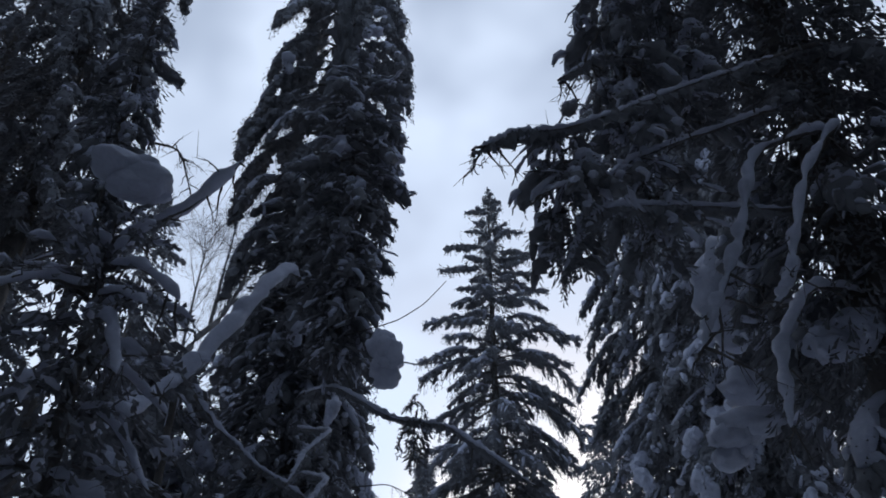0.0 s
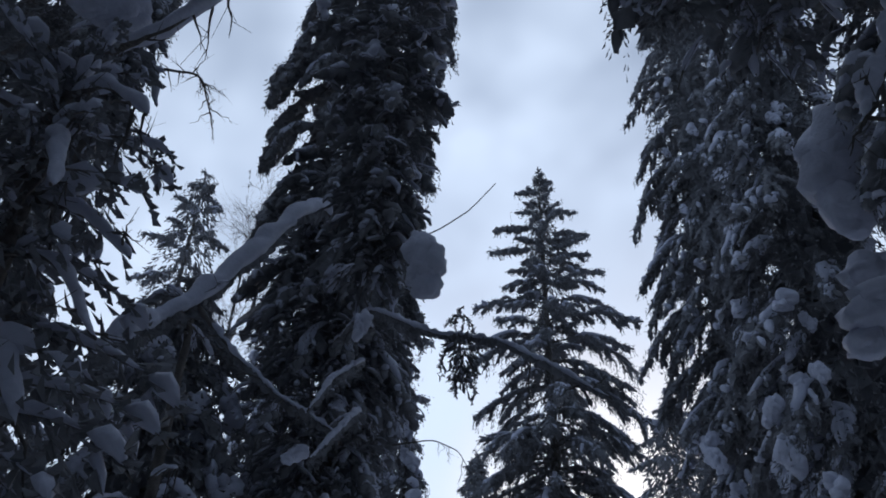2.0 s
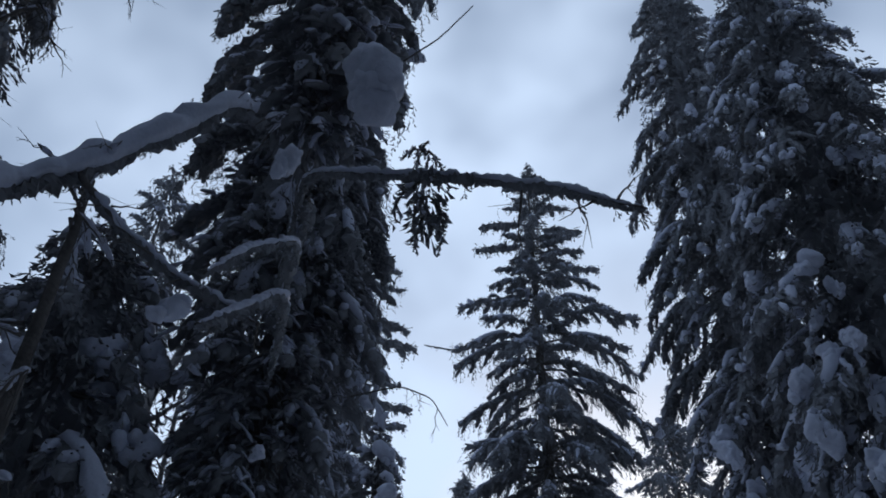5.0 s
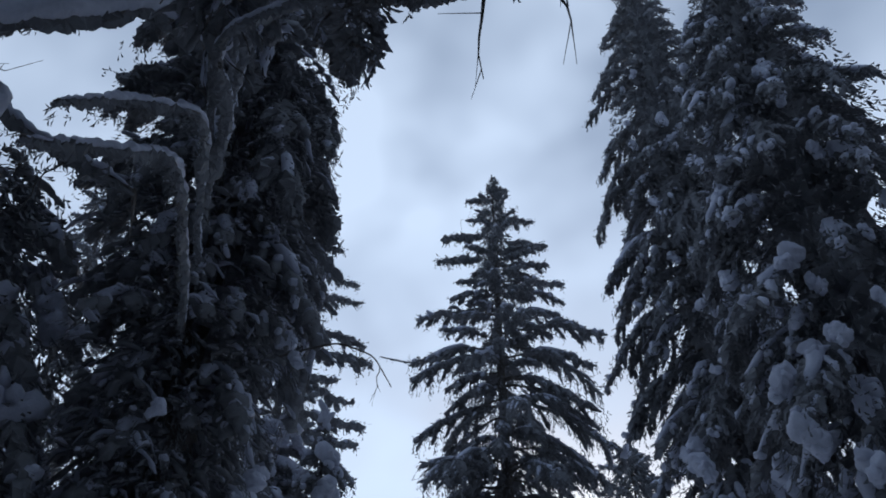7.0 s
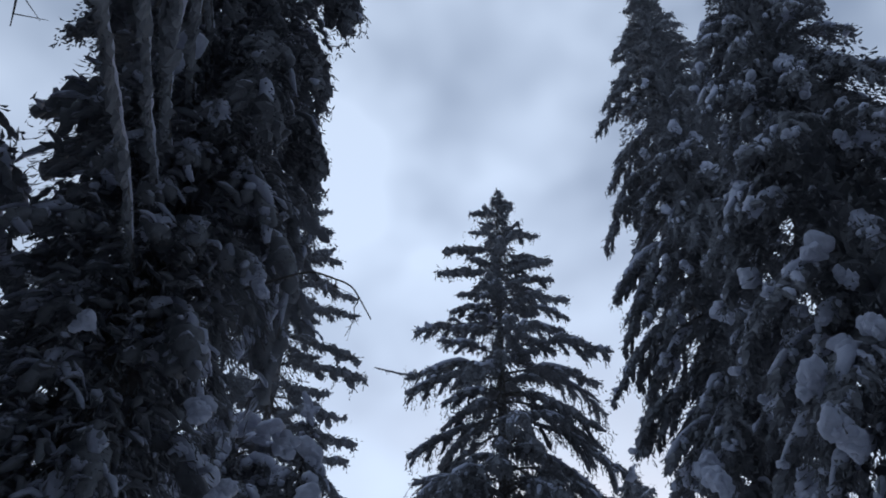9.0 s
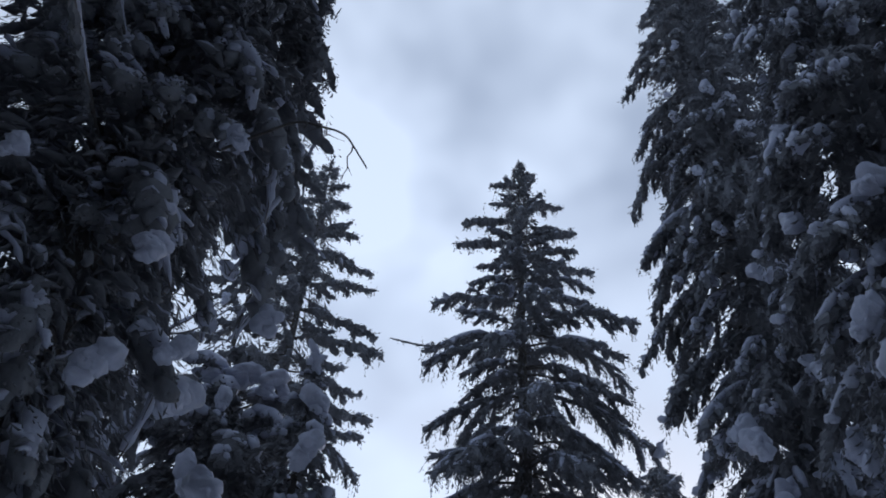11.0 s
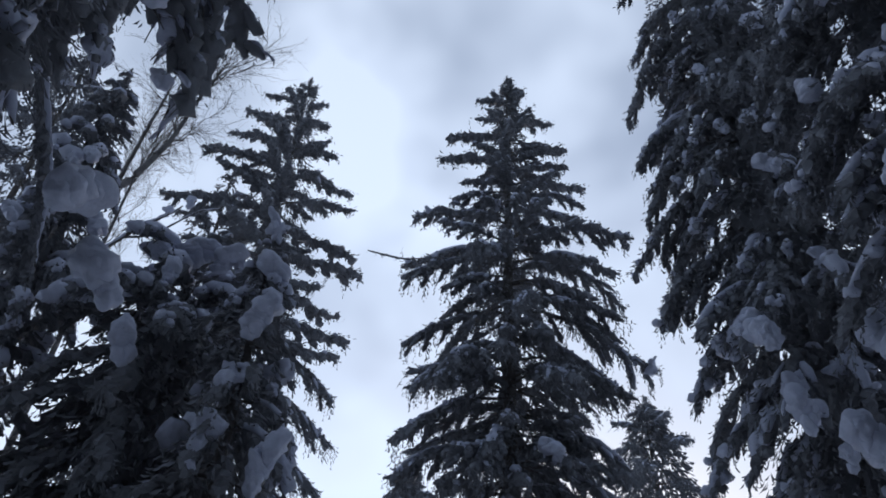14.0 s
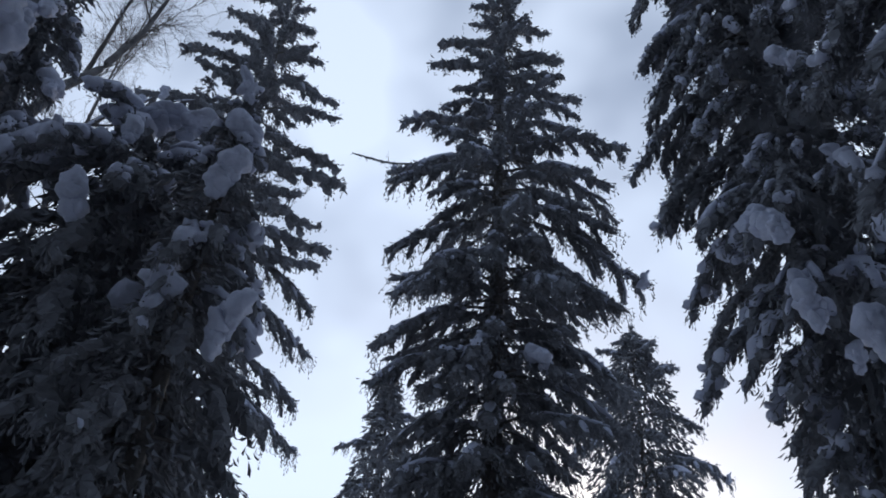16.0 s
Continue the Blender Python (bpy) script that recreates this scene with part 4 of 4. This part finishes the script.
spruce("", (0.72, 3.68), 5.3, [(4.2, 0.22), (4.8, 0.34), (5.3, 0.2)], 16, [(0, "ragged")], 33, core=700, tuft=0.06, host=fir_e)
spruce("", (1.35, 4.2), 7.6, [(4.6, 0.28), (5.6, 0.36), (6.8, 0.45), (7.6, 0.3)], 34, [(0, "ragged")], 34, core=1400, tuft=0.06, host=fir_e)
spruce("", (1.9, 4.5), 8.6, [(6.0, 0.3), (7.4, 0.5), (8.6, 0.3)], 26, [(0, "ragged")], 36, core=1200, tuft=0.07, host=fir_e)
bough(fir_e, [(3.3, 5.3, 8.2), (2.5, 4.8, 8.1), (1.9, 4.5, 7.6), (1.85, 4.45, 6.4)], 0.035, 47, bank=0.03, needles=40)
bough(fir_e, [(3.3, 5.3, 7.4), (2.2, 4.7, 6.9), (1.35, 4.2, 6.4), (1.3, 4.15, 4.9)], 0.035, 23, bank=0.03, needles=40)
for k, (p, sz) in enumerate([((2.62, 6.25, 5.6), (0.44, 0.42, 0.8)), ((2.6, 6.4, 4.6), (0.36, 0.3, 0.4)), ((2.3, 5.7, 4.0), (0.4, 0.3, 0.3)), ((2.9, 5.0, 4.4), (0.4, 0.35, 0.3))]):
    pillow(fir_e, p, sz, 90 + k, 2)
fir_h = spruce("young spruce bowed under rounded snow caps", (-3.2, 18.6), 9.0,
               [(1, 2.2), (5, 2.0), (7.5, 1.7), (8.5, 1.35), (9.0, 0.8)], 130, [(0, "dark"), (7.5, "capped")], 23, 0.18, core=6000, tuft=0.2, thin=3, solid=0.25)
fir_h2 = spruce("thin young spruce with a snow-wrapped spire", (-1.85, 17.4), 8.8,
                [(1, 1.3), (5, 1.05), (7, 0.58), (8.2, 0.25), (8.8, 0.1)], 90, [(0, "dark"), (5.6, "loaded"), (7.4, "capped")], 24, 0.14, core=2500, tuft=0.16, thin=3)
for k, (p, sz) in enumerate([((-3.45, 18.2, 8.9), (0.4, 0.34, 0.22)), ((-2.95, 18.1, 8.85), (0.42, 0.36, 0.24)), ((-3.9, 18.2, 8.4), (0.34, 0.3, 0.3)), ((-2.5, 18.0, 8.7), (0.3, 0.28, 0.24)), ((-3.1, 17.0, 6.6), (0.24, 0.22, 0.4))]):
    pillow(fir_h, p, sz, 70 + k, 2)
rs_h = np.random.RandomState(8)
for k in range(6):
    a, z = rs_h.uniform(3.3, 6.1), rs_h.uniform(7.3, 8.7)
    rad, w = np.interp(z, (6, 8.7), (1.75, 0.9)) * rs_h.uniform(0.8, 1.0), rs_h.uniform(0.12, 0.21)
    pillow(fir_h, (-3.2 + rad * math.cos(a), 18.6 + rad * math.sin(a), z), (w, w, w * rs_h.uniform(1.0, 1.6)), 400 + k, 2)
for k, (p, sz) in enumerate([((-1.85, 17.3, 8.6), (0.13, 0.13, 0.45)), ((-1.78, 17.2, 7.9), (0.26, 0.24, 0.3)), ((-1.55, 16.8, 6.9), (0.3, 0.28, 0.3)), ((-1.2, 16.9, 5.2), (0.24, 0.22, 0.5))]):
    pillow(fir_h2, p, sz, 80 + k, 2)
fir_k = spruce("narrow spruce caked with knobs of snow beside a leaning birch", (-5.2, 18.2), 13.0,
               [(1.5, 1.0), (6, 0.95), (9, 0.85), (11.5, 0.6), (13, 0.12)], 110, [(0, "heavy"), (6, "capped")], 28, 0.16, core=3500, tuft=0.16, thin=3, solid=0.2)
for k in range(9):
    a, z = rs_h.uniform(4.2, 6.6), rs_h.uniform(5.0, 11.5)
    pillow(fir_k, (-5.2 + 0.7 * math.cos(a), 18.2 + 0.7 * math.sin(a), z), (0.2, 0.18, 0.26), 500 + k, 2)
spruce("dark spruce of the wood with gaps between its boughs", (-9.3, 14.5), 13.0,
       [(2, 2.3), (9, 1.7), (13, 0.2)], 100, [(0, "low")], 25, 0.2, core=2000, thin=5)


# ---- a dead snag ----
def snag(at, h, seed):
    root = tagged(new("dead_snag"), "dead grey spruce snag with broken snow-laden branches", "dead tree")
    root.matrix_basis = pose(at[0], at[1], 0)
    stem(root, h, 0.10, (-0.05, 0.1), M_BARK, seed, top=0.03, sides=8)
    rs = np.random.RandomState(seed)
    for i in range(16):
        z = rs.uniform(2.2, h - 0.2)
        a = rs.rand() * 2 * math.pi
        ln = rs.uniform(0.3, 0.9)
        c, e = np.array((at[0], at[1], z)), np.array((math.cos(a), math.sin(a), 0))
        bough(root, [c, c + e * ln * 0.5 + (0, 0, 0.02), c + e * ln + (0, 0, -0.1)], 0.018, seed + i, bank=0.04, twigs=4)
    return root


snag((-3.05, 8.5), 6.2, 200)

# ---- birches ----
def birch(label, at, seed, leads, r):
    """A bare birch: a leaning trunk along places in the world, limbs and fine twigs."""
    rs = np.random.RandomState(seed)
    root = tagged(new("birch_tree"), label, "tree", "bare birches")
    root.matrix_basis = pose(at[0], at[1], 0)
    o = np.array((at[0], at[1], 0.0))
    q = np.array([(0, 0, -0.3)] + [np.array(p) - o for p in leads])
    t = np.linspace(0, len(q) - 1, 40)
    pts = np.stack([np.interp(t, np.arange(len(q)), q[:, k]) for k in range(3)], 1)
    g = Geo()
    tube(g, pts, np.linspace(r, 0.012, 40), 8)
    link("trunk", g.mesh("trunk", M_BIRCH, True), root)
    ax = q[-1] - q[-2]
    ax = ax / np.linalg.norm(ax)
    for i in range(22):
        p, d = at_path(pts, rs.uniform(0.5, 0.98))
        e = ax * 0.9 + rs.normal(0, 0.5, 3)
        e /= np.linalg.norm(e)
        ln = rs.uniform(1.0, 2.4)
        w = Geo()
        u = np.linspace(0, 1, 9)
        lp = p + np.outer(u, e) * ln + np.cumsum(rs.normal(0, 0.03, (9, 3)), 0)
        lp[:, 2] += 0.25 * ln * u ** 2
        tube(w, lp, np.linspace(0.02, 0.004, 9), 5)
        for _ in range(16):
            p2, _d = at_path(lp, rs.uniform(0.15, 1))
            e2 = e * 0.8 + rs.normal(0, 0.6, 3)
            tl = rs.uniform(0.25, 0.7)
            tp = p2 + np.outer(np.linspace(0, 1, 5), e2) * tl + rs.normal(0, 0.02, (5, 3)) * np.linspace(0, 1, 5)[:, None]
            tube(w, tp, np.linspace(0.006, 0.003, 5), 3)
            for _k in range(3):
                p3, _d = at_path(tp, rs.uniform(0.3, 1))
                tube(w, np.array([p3, p3 + (e2 + rs.normal(0, 0.7, 3)) * 0.16, p3 + (e2 + rs.normal(0, 0.5, 3)) * 0.34]), (0.004, 0.003, 0.002), 3)
        link("branch", w.mesh("branch_wood", M_BARK, True), root)
    return root


birch_1 = birch("bare leaning birch with fine twigs and snow in its forks", (-9.5, 23.3), 5,
                [(-9.4, 23.3, 8), (-8.9, 23.2, 12.6), (-7.95, 23.2, 14.9), (-7.3, 23.2, 15.6), (-6.75, 23.2, 17.0), (-6.45, 23.2, 18.8), (-6.0, 23.2, 20.6)], 0.19)
bough(birch_1, [(-7.6, 23.2, 15.3), (-7.5, 23.2, 17.4), (-7.35, 23.2, 18.8), (-7.25, 23.2, 20.2)], 0.06, 32, bank=0.05, twigs=24)
bough(birch_1, [(-9.0, 23.2, 11.6), (-7.6, 22.8, 12.3), (-6.9, 22.6, 12.8), (-6.45, 22.6, 13.4), (-5.85, 22.6, 13.8), (-5.48, 22.6, 14.2)], 0.06, 31, bank=0.09, twigs=14)
bough(birch_1, [(-6.63, 22.6, 13.2), (-5.96, 22.6, 13.3), (-5.14, 22.6, 14.1), (-4.6, 22.6, 14.2)], 0.03, 33, bank=0.03, twigs=8)
pillow(birch_1, (-5.8, 22.6, 14.0), (0.17, 0.15, 0.19), 34, 2)
pillow(birch_1, (-5.45, 22.6, 14.35), (0.16, 0.15, 0.2), 35, 2)
birch("pale bare birch with fine upright twigs behind the spruces", (-10.2, 28.0), 6, [(-10.2, 28.0, 8), (-10.1, 28.0, 15), (-10.0, 28.0, 20), (-9.9, 28.0, 22.5)], 0.14)

# ---- unseen spruces, added to close the place round the trail and block skylight ----
def thicket():
    rs = np.random.RandomState(77)
    g = Geo()
    n = 2600
    z = 1.2 + 17 * rs.rand(n) ** 1.1
    rad = np.minimum(2.4, 0.2 + 0.3 * (18.5 - z)) * np.sqrt(rs.rand(n))
    a = rs.rand(n) * 2 * np.pi
    p = np.stack([rad * np.cos(a), rad * np.sin(a), z], 1)
    d = np.stack([np.cos(a), np.sin(a), -0.9 + 0.4 * rs.rand(n)], 1)
    spindles(g, p, d, rs.uniform(0.5, 1.1, n), rs.uniform(0.07, 0.16, n))
    crown = g.mesh("needles", M_NEEDLE)
    root = tagged(new("spruce_tree"), "unseen dense spruce added round the trail to block skylight", "tree", "spruces of the forest")
    stem(root, 18.5, 0.22, (0, 0), M_BARK, 5)
    tagged(link("crown", crown, root), kind="stuff")
    return root


first = thicket()
spots = [(-5, -4), (-1.5, -7), (2.5, -5), (6, -3), (8, 1), (9, 5), (11, 11), (-8, -1), (-8, 4), (-11, 7), (0, -10), (4, -9)]
for k, (x, y) in enumerate(spots):
    m = pose(x, y, 0, 0, 0, k * 71)
    if k == 0:
        first.matrix_basis = m
    else:
        copy_thing(first, m)
